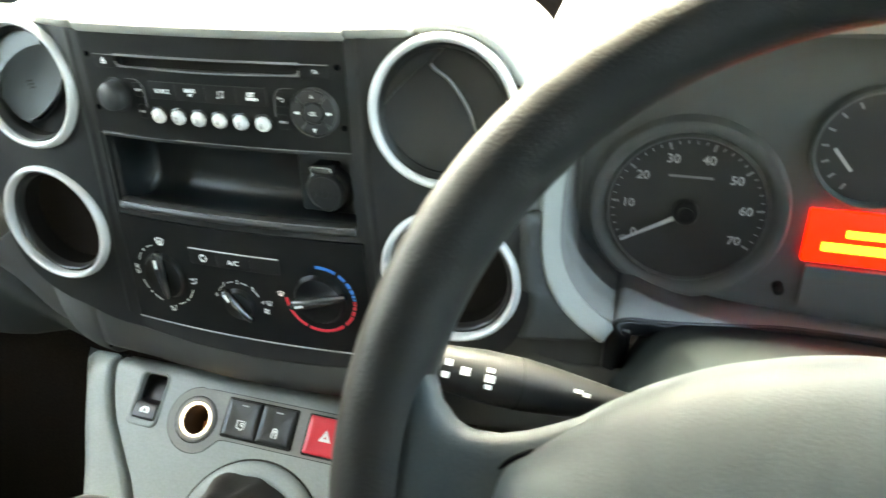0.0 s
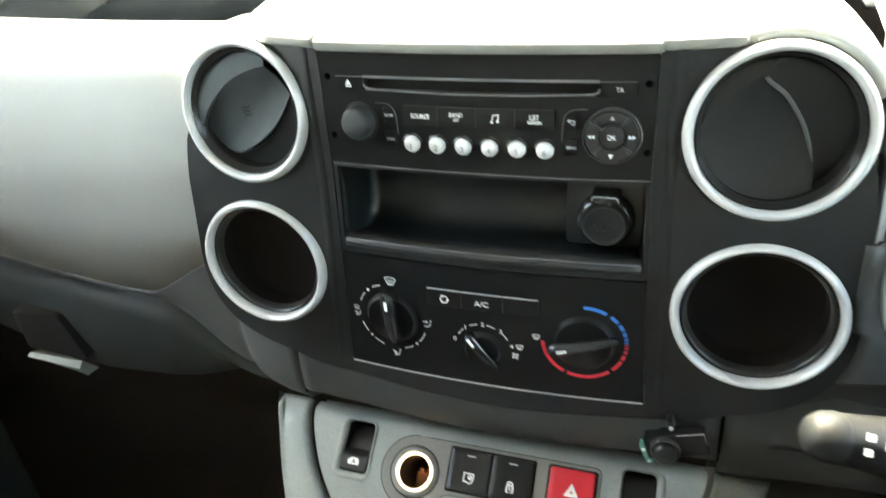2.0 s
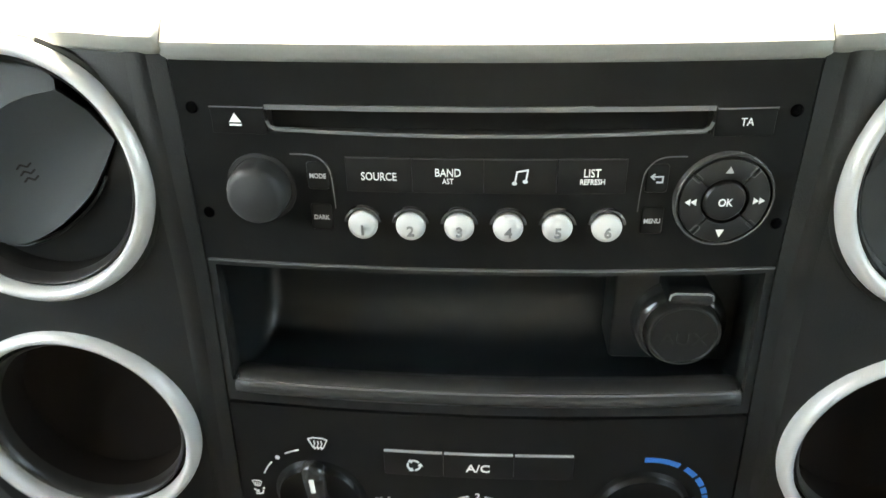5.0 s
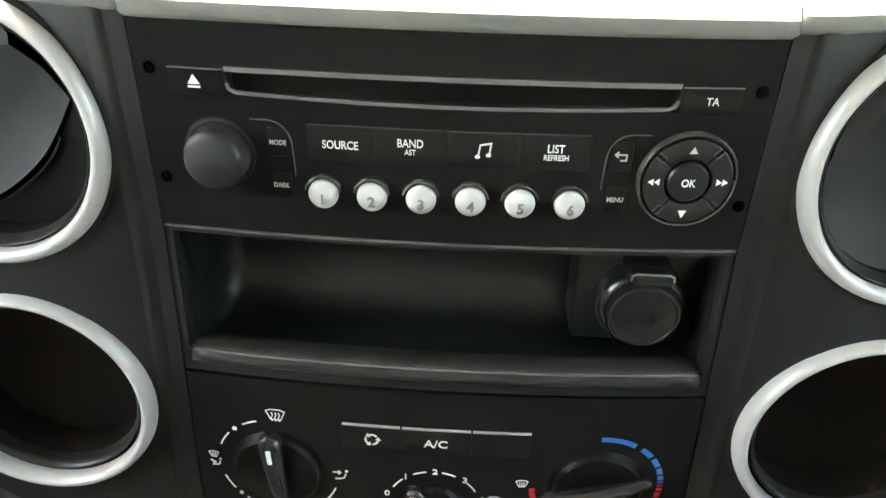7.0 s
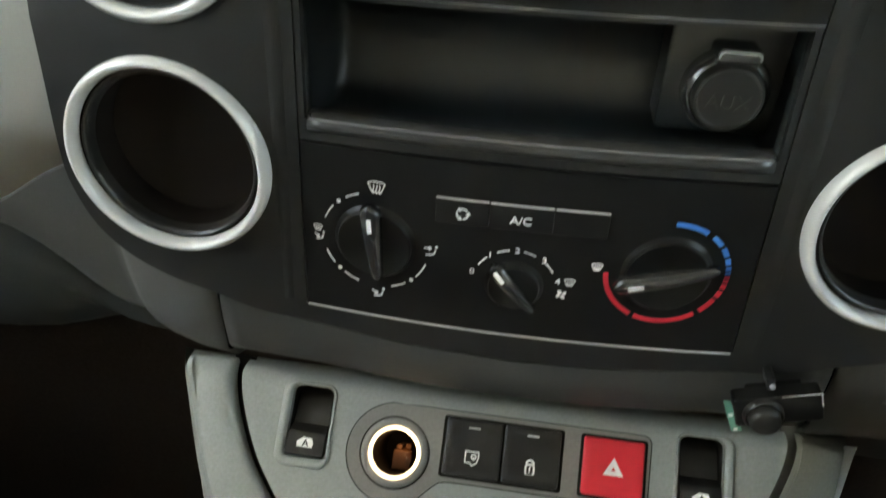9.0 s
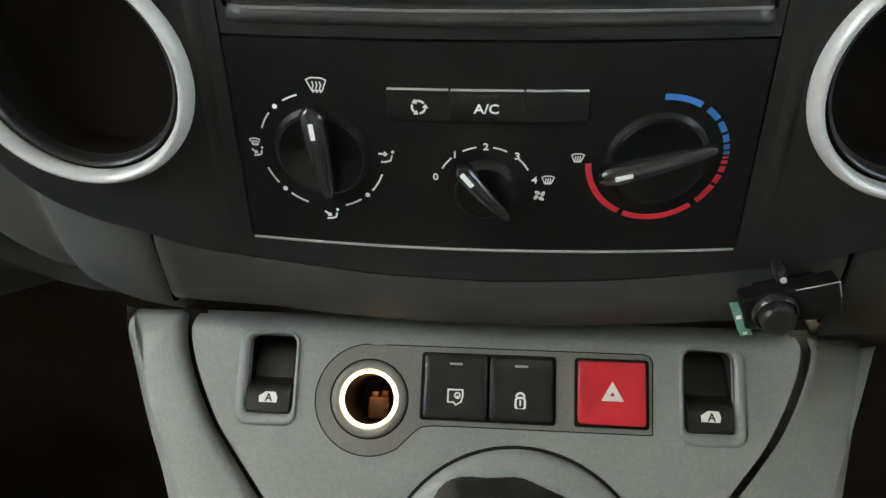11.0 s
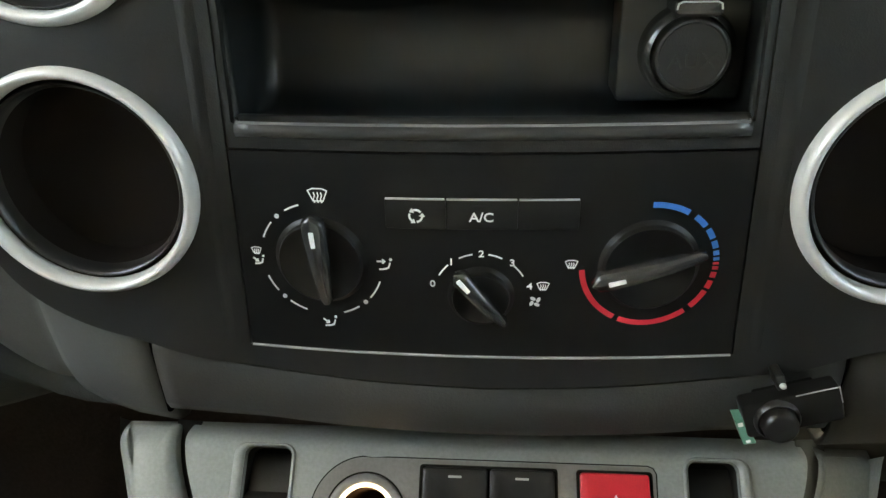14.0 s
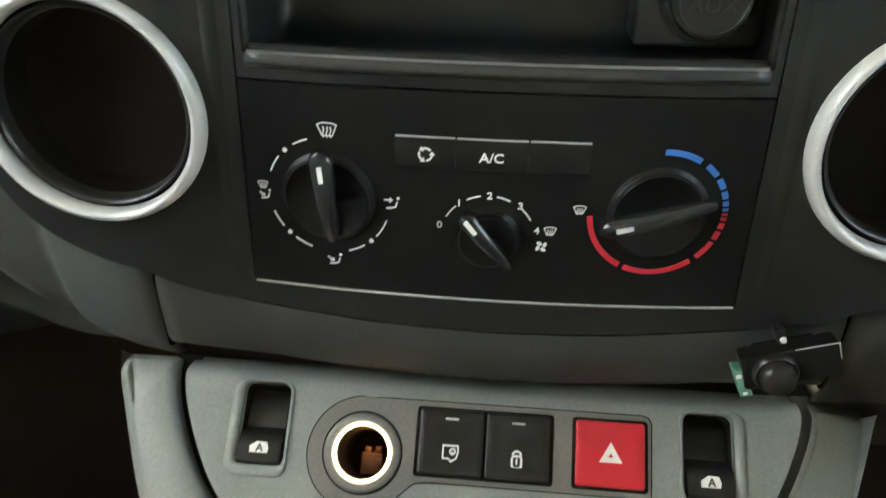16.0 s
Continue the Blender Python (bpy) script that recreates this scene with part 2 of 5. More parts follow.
def spline(pts, n=8):
    """A smooth open line through points of any dimension."""
    p = [Vector(q) for q in pts]
    p = [2 * p[0] - p[1], *p, 2 * p[-1] - p[-2]]
    out = []
    for i in range(1, len(p) - 2):
        for j in range(n):
            t = j / n
            out.append(tuple(0.5 * (2 * p[i] + (p[i + 1] - p[i - 1]) * t + (2 * p[i - 1] - 5 * p[i] + 4 * p[i + 1] - p[i + 2]) * t**2 + (3 * p[i] - p[i - 1] - 3 * p[i + 1] + p[i + 2]) * t**3)))
    return out + [tuple(p[-2])]


def strokes(lines, w, y, h=0.25, bm=None, cx=0.0, cz=0.0, k=1.0):
    """Printed lines of width w, each a thin raised ribbon along its points."""
    bm = bm or bmesh.new()
    for line in lines:
        pts = [Vector((cx + k * p[0], cz + k * p[1])) for p in line]
        closed = (pts[0] - pts[-1]).length < 1e-4
        if closed:
            pts = pts[:-1]
        n, left, right = len(pts), [], []
        for i in range(n):
            a = pts[i - 1] if i or closed else pts[i]
            c = pts[(i + 1) % n] if i < n - 1 or closed else pts[i]
            e = (pts[i] - a).normalized() if (pts[i] - a).length else (c - pts[i]).normalized()
            f = (c - pts[i]).normalized() if (c - pts[i]).length else e
            nrm = Vector((-e.y - f.y, e.x + f.x)).normalized()
            kk = max(0.5, nrm.dot(Vector((-e.y, e.x))))
            left.append(pts[i] + nrm * w / 2 / kk)
            right.append(pts[i] - nrm * w / 2 / kk)
        rings = [[(l.x, y - h, l.y), (r.x, y - h, r.y), (r.x, y, r.y), (l.x, y, l.y)] for l, r in zip(left, right)]
        if closed:
            rings.append(rings[0])
        loft(rings, bm, cap0=not closed, cap1=not closed)
    return bm


def blobs(shapes, y, h=0.25, bm=None, cx=0.0, cz=0.0, k=1.0):
    """Printed filled shapes."""
    bm = bm or bmesh.new()
    for s in shapes:
        loft([[(cx + k * p[0], yy, cz + k * p[1]) for p in s] for yy in (y - h, y)], bm, cap0=True, cap1=True)
    return bm


def words(body, cx, cz, size, y, bm=None, h=0.2, wide=1.0, bold=0.0):
    """Raised lettering, centred, in the built-in font; size is the height of a capital."""
    data = bpy.data.curves.new("lettering", "FONT")
    data.body, data.size, data.extrude, data.align_x, data.resolution_u = body, size / 0.69, h / 2, "CENTER", 3
    data.offset = bold
    ob = bpy.data.objects.new("lettering", data)
    scene.collection.objects.link(ob)
    bpy.context.view_layer.update()
    me = bpy.data.meshes.new_from_object(ob.evaluated_get(bpy.context.evaluated_depsgraph_get()))
    bm = bm or bmesh.new()
    old = set(bm.verts)
    bm.from_mesh(me)
    for v in bm.verts:
        if v not in old:
            v.co = Vector((cx + v.co.x * wide, y - h / 2 - v.co.z, cz + v.co.y - size / 2))
    bmesh.ops.remove_doubles(bm, verts=bm.verts[:], dist=0.005)
    bpy.data.objects.remove(ob)
    bpy.data.curves.remove(data)
    bpy.data.meshes.remove(me)
    return bm


def tube(points, radii, n=20, bm=None, flat=1.0):
    """A round bar along points, its radius changing from end to end."""
    pts = [Vector(p) for p in points]
    rings, up = [], Vector((0.02, 0.03, 1)).normalized()
    for i, p in enumerate(pts):
        t = (pts[min(i + 1, len(pts) - 1)] - pts[max(i - 1, 0)]).normalized()
        u = (up - t * up.dot(t)).normalized()
        w = t.cross(u)
        r = radii[i] if isinstance(radii, (list, tuple)) else radii
        rings.append([p + r * (math.cos(2 * math.pi * j / n) * u * flat + math.sin(2 * math.pi * j / n) * w) for j in range(n)])
    return loft(rings, bm, cap0=True, cap1=True)


def centre_plate(xs, zs, skip, y0, y1):
    """A panel of the centre column in columns xs (-1 to 1 of the half width) and rows zs; skip(x, z) leaves out a cell."""
    bm = bmesh.new()
    grid = [[bm.verts.new((x * half(z), y0, z)) for z in zs] for x in xs]
    for i in range(len(xs) - 1):
        for j in range(len(zs) - 1):
            if not skip((xs[i] + xs[i + 1]) / 2 * half(zs[j]), (zs[j] + zs[j + 1]) / 2):
                bm.faces.new((grid[i][j], grid[i + 1][j], grid[i + 1][j + 1], grid[i][j + 1]))
    geom = bmesh.ops.extrude_face_region(bm, geom=bm.faces[:])
    for v in [g for g in geom["geom"] if isinstance(g, bmesh.types.BMVert)]:
        v.co.y = y1
    bmesh.ops.delete(bm, geom=[v for v in bm.verts if not v.link_faces], context="VERTS")
    return bowed(bm)


def steps(a, b, n):
    return [a + (b - a) * i / n for i in range(n + 1)]

# ---- dashboard: fascia, top, lower strip ----
dash = thing("dashboard", "moulded grey van dashboard with a black centre fascia", "dashboard")


BOTTOM = spline([(0, -116), (50, -114.5), (101, -110.7), (127, -105), (146, -98), (166, -91.5), (184, -81), (197, -66), (204, -46), (205, -28), (202, 10), (199.5, 42), (197.3, 57)], 5)
right_half = BOTTOM + arc(151, 76, 43.6, -13, 118, 26) + [(125.0, 117.6), (120, 118.2), (96, 117.6), (94.0, 117.0)] + [(half(z) + 0.35, z) for z in steps(105, -100, 20)]
# The notch for the centre column is cut from the outline.
notch = [(x, -100.2) for x in steps(half(-100) + 0.35, 0, 12)]
shell = holed(
    right_half + notch[:-1] + [(-x, z) for x, z in reversed(notch)] + [(-x, z) for x, z in reversed(right_half)][:-1],
    [circle(s * 151.1, 75.8, 40.5) for s in (-1, 1)] + [circle(s * 154.3, -27.2, 41.5) for s in (-1, 1)], 0.0, 20.0, (-110, -106, -102, -98, 98, 102, 106, 110), (20, 30, 40, 50, 60, 70, 80, 90, 100, 110))
fascia = part("fascia_shell", leaned(bowed(shell)), BLACK, dash, "black grained plastic fascia", sharp=30)
for s in (-1, 1):
    rows = []
    for z in steps(117, -98, 24):
        c, y = half(z) + 9.0, lean(z) * 0.12
        rows.append([(s * (c + o), y + d, z) for o, d in ((-5, 0.6), (-3, -0.1), (-1.2, -0.75), (0, -0.9), (1.2, -0.75), (3, -0.1), (5, 0.6))])
    part("fascia_rib", loft(rows if s > 0 else rows[::-1], closed=False), BLACK, fascia, "soft raised rib", sharp=80)

# Centre pad above the radio, and the skin beside it.
def pad_profile(x, w):
    e = 3.0 * max(0.0, abs(x) / w - 0.9) * 10
    return [(x, bow(x) + 7, 115.0), (x, bow(x) + 3.0, 115.8), (x, bow(x) + 0.6, 117.8), (x, bow(x) + 0.2, 119.4), (x, bow(x) + 3.0, 122.6), (x, bow(x) + 7.6, 125.6), (x, bow(x) + 14, 128.3 - e * 0.1), (x, bow(x) + 22.5, 130.4), (x, 36, 131.6), (x, 60, 132), (x, 95, 131), (x, 108, 129), (x, 113, 124), (x, 115, 100)]


part("centre_pad", loft([[(p[0] + s * 0.7, p[1] + 5, p[2] - 3) for p in pad_profile(s * 92.6, 92)] if k == 2 else [(p[0] + s * 0.4, p[1] + 0.8, p[2] - 0.5) for p in pad_profile(s * 92.6, 92)] if k else pad_profile(s, 92) for s, k in [(-1, 2), (-1, 1)] + [(x, 0) for x in steps(-92.4, 92.4, 28)] + [(1, 1), (1, 2)]], closed=False), SKIN, dash, "pale grey soft top pad", solid=3.0, sharp=50)
def front_ramp(x):
    """How far the fascia's upper edge lies back between the centre column and the pods."""
    k = min(1.0, max(0.0, (abs(x) - 95.5) / 34.5))
    return lean(118.5) * k * k * (3 - 2 * k)


def shoulder(x):
    """Cross-section of the skin beside the pad, from its rear edge to the front."""
    y = front_ramp(x) - 0.6
    return [(115, 100), (113, 124), (95, 130.8), (60, 131.8), (38, 131.0), (y + 22, 130.0), (y + 14, 128.2), (y + 7.4, 125.6), (y + 2.6, 122.8), (y + 0.2, 120.8), (y + 0.6, 119.6), (y + 2.8, 117.9), (y + 7, 117.0)]


for s in (-1, 1):
    rows = [[(s * x, y, z) for y, z in shoulder(x)] for x in steps(94.4, 130, 12)]
    rows += [[(s * (130 + k), y + 5 * k, z - 2.5 * k) for y, z in shoulder(130)] for k in (0.8, 1.6, 2.2)]
    part("pad_shoulder", loft(rows if s < 0 else rows[::-1], closed=False), SKIN, dash, solid=3.0, sharp=50)
    seam = [(s * 93.7, p[1] - 0.5, p[2] + 0.3) for p in pad_profile(92.6, 92)[2:10]]
    part("pad_seam", tube(seam, 1.0, 8), HOLE, dash, "dark seam beside the pad")


# Skin wrapping round the outer side of each vent pod and running out along the dashboard.
def side_base(x):
    """Depth of the passenger side, how far it has left the pod, and the heights of its fold."""
    d = max(0.0, -200 - x) / 300.0
    f = min(1.0, max(0.0, (-x - 206) / 90.0))
    f = f * f * (3 - 2 * f)
    return 2.5 + 26 * d * d + 10 * d, f, -46 - 40 * f, -150 + 48 * f + 7 * d


def passenger(x):
    """Cross-section of the passenger side, which falls away from the pod."""
    b, f, zs, zb = side_base(x)
    far = [(b + 74, 108), (b + 60, 119), (b + 50, 121), (b + 36, 119.5), (b + 24, 115.5), (b + 15, 107.5), (b + 9.5, 96)]
    near = shoulder(x)[1:8]
    upper = []
    for i, (p, q) in enumerate(zip(near, far)):
        k = min(1.0, max(0.0, (-x - 128) / 38.0 if i < 4 else (-x - 148) / 58.0))
        k = k * k * (3 - 2 * k)
        upper.append((x, p[0] + (q[0] - p[0]) * k, p[1] + (q[1] - p[1]) * k))
    return upper + [(x, b + 5.5, 80), (x, b + 2.8, 60), (x, b + 1.0, 35), (x, b + 2.6, 5), (x, b + 8.0, -22), (x, b + 17, zs)]


xs = [-118, -121, -124, -126, -128, -134, -140, -145, -150, -155, -160, -165, -170, -175, -180, -184, -188, -191, -193, -195, -197, -198.5, -200, -201.5, -203, -204.5, -206, -215, -230, -250, -280, -320, -360, -420, -500, -620, -760]


def pod_rim(a):
    """Height of the pod's outline at the distance a from the middle."""
    if a < 130.5:
        return 118.0 - max(0.0, a - 124) * 0.5
    return 76 + math.sqrt(max(0, 43.9**2 - (a - 151) ** 2)) if a < 193 else float(np.interp(a, [193, 195, 197.5, 199.7, 202, 204, 205.2, 206], [80, 62, 57, 43, 10, -14, -30, -46]))


def around_pod(a, row):
    """Above the pod the skin starts behind its rim."""
    out = []
    for px, py, pz in row:
        if a < 206 and pz < pod_rim(a) + 1:
            py, pz = max(py, lean(pod_rim(a)) * (front_ramp(a) / lean(118.5) if a < 128 else 1) + 0.3), pod_rim(a) + 1
        out.append((px, py, pz))
    return out


left_rows = [around_pod(-x, passenger(x)) for x in xs]
part("passenger_panel", loft(left_rows[::-1], closed=False), SKIN, dash, "smooth grey passenger side panel", solid=3.0, sharp=60)


# Below it the skin folds under, first below the pod, then over the glovebox.
def lower_side(x):
    b, f, zs, zb = side_base(x)
    a = -x
    top = zs if a >= 206 else float(np.interp(a, [146, 166, 184, 197, 204, 206], [-98.6, -92.2, -82, -67, -50, -46]))
    low = zb if a >= 206 else -158 + (a - 146) * 8 / 60
    yt = b + 16.6 if a >= 206 else float(np.interp(a, [146, 166, 184, 197, 206], [3, 4, 8, 13, 19]))
    out = [(x, yt + (4 if a < 206 else 0), top + 1), (x, yt, top - 1)]
    for u, dy in ((0.12, 1.5 * f), (0.35, 1.0 + 4 * f), (0.6, 4 + 6 * f), (0.8, 9 + 8 * f), (0.93, 16 + 8 * f), (1.0, 30 + 6 * f), (1.02, 90)):
        out.append((x, yt + dy * (0.6 + 0.15 * f), top + (low - top) * u))
    return out


# The fold's shade is put into its darker base colour.
part("pod_underside", loft([lower_side(-a) for a in (760, 600, 480, 400, 350, 310, 290, 275, 260, 248, 236, 225, 215, 210, 206, 204, 200, 197, 190, 184, 175, 166, 156, 146.6)], closed=False), SKIN_SHADED, dash, "grey skin folding under the panel, shade painted in", solid=3.0, sharp=70)
glove = []
for a in (760, 600, 480, 400, 350, 310, 280, 260, 240, 225, 212, 200, 185):
    b, f, zs, zb = side_base(-a)
    b += 18 * (1 - f)
    bot = float(np.interp(a, [185, 206, 300, 400, 760], [-162, -168, -188, -205, -205]))
    glove.append([(-a, b + 32, zb + 4), (-a, b + 30, zb - 3), (-a, b + 24, zb - 6), (-a, b + 20.5, zb - 10), (-a, b + 19.5, zb - 18), (-a, b + 24, zb * 0.5 + bot * 0.5), (-a, b + 32, bot + 8), (-a, b + 38, bot + 2), (-a, b + 48, bot - 3), (-a, b + 160, bot - 8)])
part("glovebox_panel", loft(glove, closed=False), GLOVE, dash, "dark glovebox panel below the fold", solid=3.0, sharp=70)
part("under_dash_cover", loft([[(x, 104, -130), (x, 108, -150), (x, 140, -200), (x, 160, -640)] for x in (-760, -206, 0, 206, 900)], closed=False), CARPET, dash, "black felt cover under the dashboard", solid=3.0)
# Added near-black sheet; its colour stands in for shade behind the fold.
part("under_dash_shade_sheet", loft([[(x, 78, -30), (x, 78, -90), (x, 66, -150)] for x in (-420, -300, -150)], closed=False), HOLE, dash, solid=3.0)

# Lower strip under the fascia.
def strip(x):
    z0 = np.interp(abs(x), [0, 50, 101, 127, 146], [-116.4, -115, -111.2, -105.5, -98.5])
    zb = -148 + 5.5 * (abs(x) / 146) ** 2
    b = bow(x) * 0.9
    return [(x, b + 3.5, z0 - 0.2), (x, b + 0.6, z0 - 1.2), (x, b - 0.4, z0 - 6), (x, b - 0.6, (z0 + zb) / 2 + 4), (x, b + 0.6, zb + 9), (x, b + 3.0, zb + 4), (x, b + 7.0, zb + 0.4), (x, b + 13, zb - 1.4), (x, b + 40, zb - 2)]


for s in (-1, 1):
    groove = [(s * (145.2 + 2 * u * u), 3.2 + 5 * u * u, -98.0 - 46 * u) for u in steps(0, 1, 10)]
    part("strip_seam", tube(groove, 1.5, 8), HOLE, dash, "dark seam at the end of the strip")
part("lower_strip", loft([strip(x) for x in steps(-143.9, 143.9, 40)], closed=False), LOWER, dash, "dark grey strip under the fascia", solid=3.0, sharp=50)
drv = []
for x in (146.8, 160, 175, 190, 205, 230, 260, 300, 380, 480, 620):
    z0 = float(np.interp(x, [146, 166, 184, 197, 206, 230, 620], [-98.5, -92.5, -83, -68, -78, -84, -84]))
    o = (x - 146) * 0.06
    drv.append([(x, 3 + o, z0), (x, 1 + o, z0 - 2), (x, 1.6 + o, -118), (x, 3.2 + o, -140), (x, 6 + o, -150), (x, 11 + o, -155), (x, 60 + o, -159), (x, 100, -260)])
part("driver_lower_panel", loft(drv, closed=False), LOWER, dash, "dark grey panel below the driver's vents", solid=3.0, sharp=50)

# ---- round air vents and the open round recesses below them ----


def air_vent(s):
    v = thing("air_vent", "round air vent with a satin silver ring and slate flap", "air vent", FACE @ pose(s * 0.1511, 0.0019, 0.0759, -5.5, 0, s * 2.2), group="round vents")
    part("ring", lathe([(44.8, 6), (44.8, 0.5), (44.3, -2.2), (43.2, -4.0), (41.8, -4.6), (40.7, -4.2), (39.7, -2.6), (39.2, 0.4), (39.2, 6)], 0, 0, 72, closed=True), SILVER, v, "satin silver ring", sharp=60)
    part("housing", lathe([(39.3, 1.6), (38.4, 2.4), (36.4, 5), (35.9, 9), (35.2, 36), (0, 36)], 0, 0, 64), DEEP, v)
    part("inner_rim", lathe([(39.3, 1.0), (38.9, -0.6), (38.2, -0.9), (37.6, -0.2), (37.1, 1.6), (36.5, 2.2), (36.0, 4.5)], 0, 0, 64), KNOB, v, "smooth black inner rim", sharp=60)
    # The round flap stands turned in its housing: an upper crescent, a dished leaf-shaped blade and the rest of the
    # disc, darkened as in shade.
    R = 35.8

    def piece(outline, depth, thick):
        bm = holed(outline, [], 0, thick, steps(-32, 32, 16), steps(-32, 32, 16))
        for q in bm.verts:
            q.co.y += depth(q.co.x, q.co.z)
        return bm

    if s < 0:
        upper = spline([(-33.8, -11.8), (-29.5, -2), (-23, 7), (-12, 17.5), (2, 24.6), (14, 27.4)], 5)
        lower = spline([(30.0, 11.0), (25, 2), (19, -7), (12, -14), (4, -20), (-4, -24.4), (-13, -27), (-20, -26.4)], 5)
        crescent = arc(0, 0, R, 73, 199.2, 22) + upper[1:] + [(14, 30.5)]
        leaf = [(14, 27.4), *upper[::-1][1:], (-27, -21.5), *lower[::-1], (22.5, 20.5)]
        rest = arc(0, 0, R - 0.3, 228, 371, 28) + [(31.5, 10.5)] + [(x + 0.6, z - 0.8) for x, z in lower]
        across = lambda x, z: (-0.57 * x + 0.82 * z + 2) / 20.0
        disc = part("flap", piece(rest, lambda x, z: 9.0 - 0.1 * z, 3), VENT_SHADED, v, "lower half of the flap in a shaded tone", sharp=25)
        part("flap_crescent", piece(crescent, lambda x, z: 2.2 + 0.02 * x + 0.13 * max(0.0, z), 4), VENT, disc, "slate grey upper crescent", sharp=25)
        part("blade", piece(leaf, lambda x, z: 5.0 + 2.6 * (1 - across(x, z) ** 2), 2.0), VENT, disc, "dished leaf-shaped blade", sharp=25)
        part("blade_edge", tube([(x + 1.0, 7.0 - 0.1 * z, z - 1.6) for x, z in lower[6:]], 0.5, 8), VENT, disc)
        lines = [[(-3, 2.4), (-1, 3.4), (1, 2.0), (3, 2.8)], [(-3, 0), (-1, 1.0), (1, -0.4), (3, 0.4)], [(-3, -2.4), (-1, -1.4), (1, -2.8), (3, -2.0)]]
        mark = strokes([[(0.94 * x - 0.34 * z, 0.34 * x + 0.94 * z) for x, z in line] for line in lines], 0.55, 0, 0.4, None, -3, -1, 1.0)
        for q in mark.verts:
            q.co.y += 5.1 + 2.6 * (1 - across(q.co.x, q.co.z) ** 2)
        part("flow_mark", mark, CAVITY, disc, "moulded airflow mark")
    else:
        upper, lower = [(-35.7, 3), (-31, 9), (-24, 16), (-16, 23), (-8, 29.5), (-3, 35.6)], [(0, 35.8), (-8, 27), (2, 18), (11.5, 4), (17, -10), (19.5, -20), (20, -29.7)]
        a0, a1 = (math.degrees(math.atan2(p[1], p[0])) for p in (upper[-1], upper[0]))
        b0, b1 = (math.degrees(math.atan2(p[1], p[0])) for p in (lower[0], lower[-1]))
        curve, edge = spline(upper, 5), spline(lower, 5)
        crescent = arc(0, 0, R, a0, a1 % 360, 20) + curve[1:-1]
        leaf = edge + arc(0, 0, R, b1 % 360, a1 % 360, 16)[1:] + curve[1:]
        rest = arc(0, 0, R - 0.4, b1, b0, 24) + edge[1:-1]
        bulge = lambda x, z: 5.0 + 0.07 * (x - z) + 5.0 * (1 - (x * x + z * z) / R**2)
        # The whole right flap takes the shaded tone, its dimmer reflection painted in.
        disc = part("flap", piece(rest, lambda x, z: 11.0 + 0.05 * x - 0.08 * z, 3), VENT_SHADED, v, "rear half of the flap in a shaded tone", sharp=25)
        part("flap_crescent", piece(crescent, lambda x, z: 0.8 - 0.02 * x + 0.12 * max(0.0, z - 5), 4), VENT_SHADED, disc, "upper crescent in a shaded tone", sharp=25)
        part("blade", piece(leaf, bulge, 2.5), VENT_SHADED, disc, "dished leaf-shaped blade", sharp=25)
        # Paler tube puts the blade edge's highlight into its colour.
        part("blade_edge", tube([(x * 0.985, bulge(x, z) - 0.2, z * 0.985) for x, z in edge[5:24]], [1.1] * 13 + [1.0, 0.9, 0.7, 0.5, 0.3, 0.15], 8), BLADE_GLINT, disc, "pale painted highlight on the blade edge")
    rim = [(s * -1 * 45.3 * math.cos(radians(q)), 2.2, 45.3 * math.sin(radians(q))) for q in steps(-58, 72, 30)]
    part("ring_seat", tube(rim, 1.5, 8), BLACK, v, "raised black seat round the ring")
    return v


def recess(s):
    v = thing("round_recess", "empty round black recess with a satin silver ring", "recess", FACE @ pose(s * 0.1543, -0.0034, -0.0272, -1.4), group="round recesses")
    part("ring", lathe([(45.6, 3.4), (45.6, 0.6), (45.1, -1.9), (44.1, -3.7), (43.1, -4.3), (42.0, -3.9), (41.0, -2.3), (40.5, 0.4), (40.5, 3.4)], 0, 0, 72, closed=True), SILVER, v, "satin silver ring", sharp=60)
    part("sleeve", lathe([(40.6, 2.0), (39.8, 3.4), (38.4, 5.0), (36.9, 6.5), (36.3, 22), (30, 24), (0, 24.5)], 0, 0, 64), CAVITY, v)
    part("inner_lip", lathe([(39.6, 4), (39.3, 1.6), (38.8, 0.9), (38.2, 1.1), (37.5, 2.2), (36.9, 4.2), (36.7, 8)], 0, 0, 64), INNER, v, "dark grey inner rim", sharp=60)
    return v


for s in (-1, 1):
    air_vent(s)
    recess(s)

# ---- car radio ----
radio = thing("car_radio", "black single-slot car radio with six pale preset buttons", "car radio", base=(0, 0, 75))
cols = sorted(set(steps(-1, 1, 30) + [-0.698, 0.698]))
part("faceplate", centre_plate(cols, [47.8, 60, 75, 93.4, 100.9, 115.8], lambda x, z: abs(x) < 65.5 and 93.5 < z < 100.8, 0.0, 5.0), PIANO, radio, "smooth black faceplate", sharp=25)
slot = centre_plate(steps(-0.72, 0.72, 12), [92, 102], lambda x, z: False, 5.5, 7.5)
part("disc_slot", slot, DEEP, radio)
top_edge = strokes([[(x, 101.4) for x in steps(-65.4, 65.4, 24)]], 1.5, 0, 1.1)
part("slot_upper_edge", bowed(top_edge), WORN_GLINT, radio, "worn grey upper edge of the disc slot")
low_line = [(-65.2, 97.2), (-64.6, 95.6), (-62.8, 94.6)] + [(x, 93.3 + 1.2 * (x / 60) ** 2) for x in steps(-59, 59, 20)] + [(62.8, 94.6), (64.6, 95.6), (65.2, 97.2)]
part("slot_lower_edge", bowed(strokes([low_line], 1.1, 0, 0.9)), WORN_GLINT, radio)
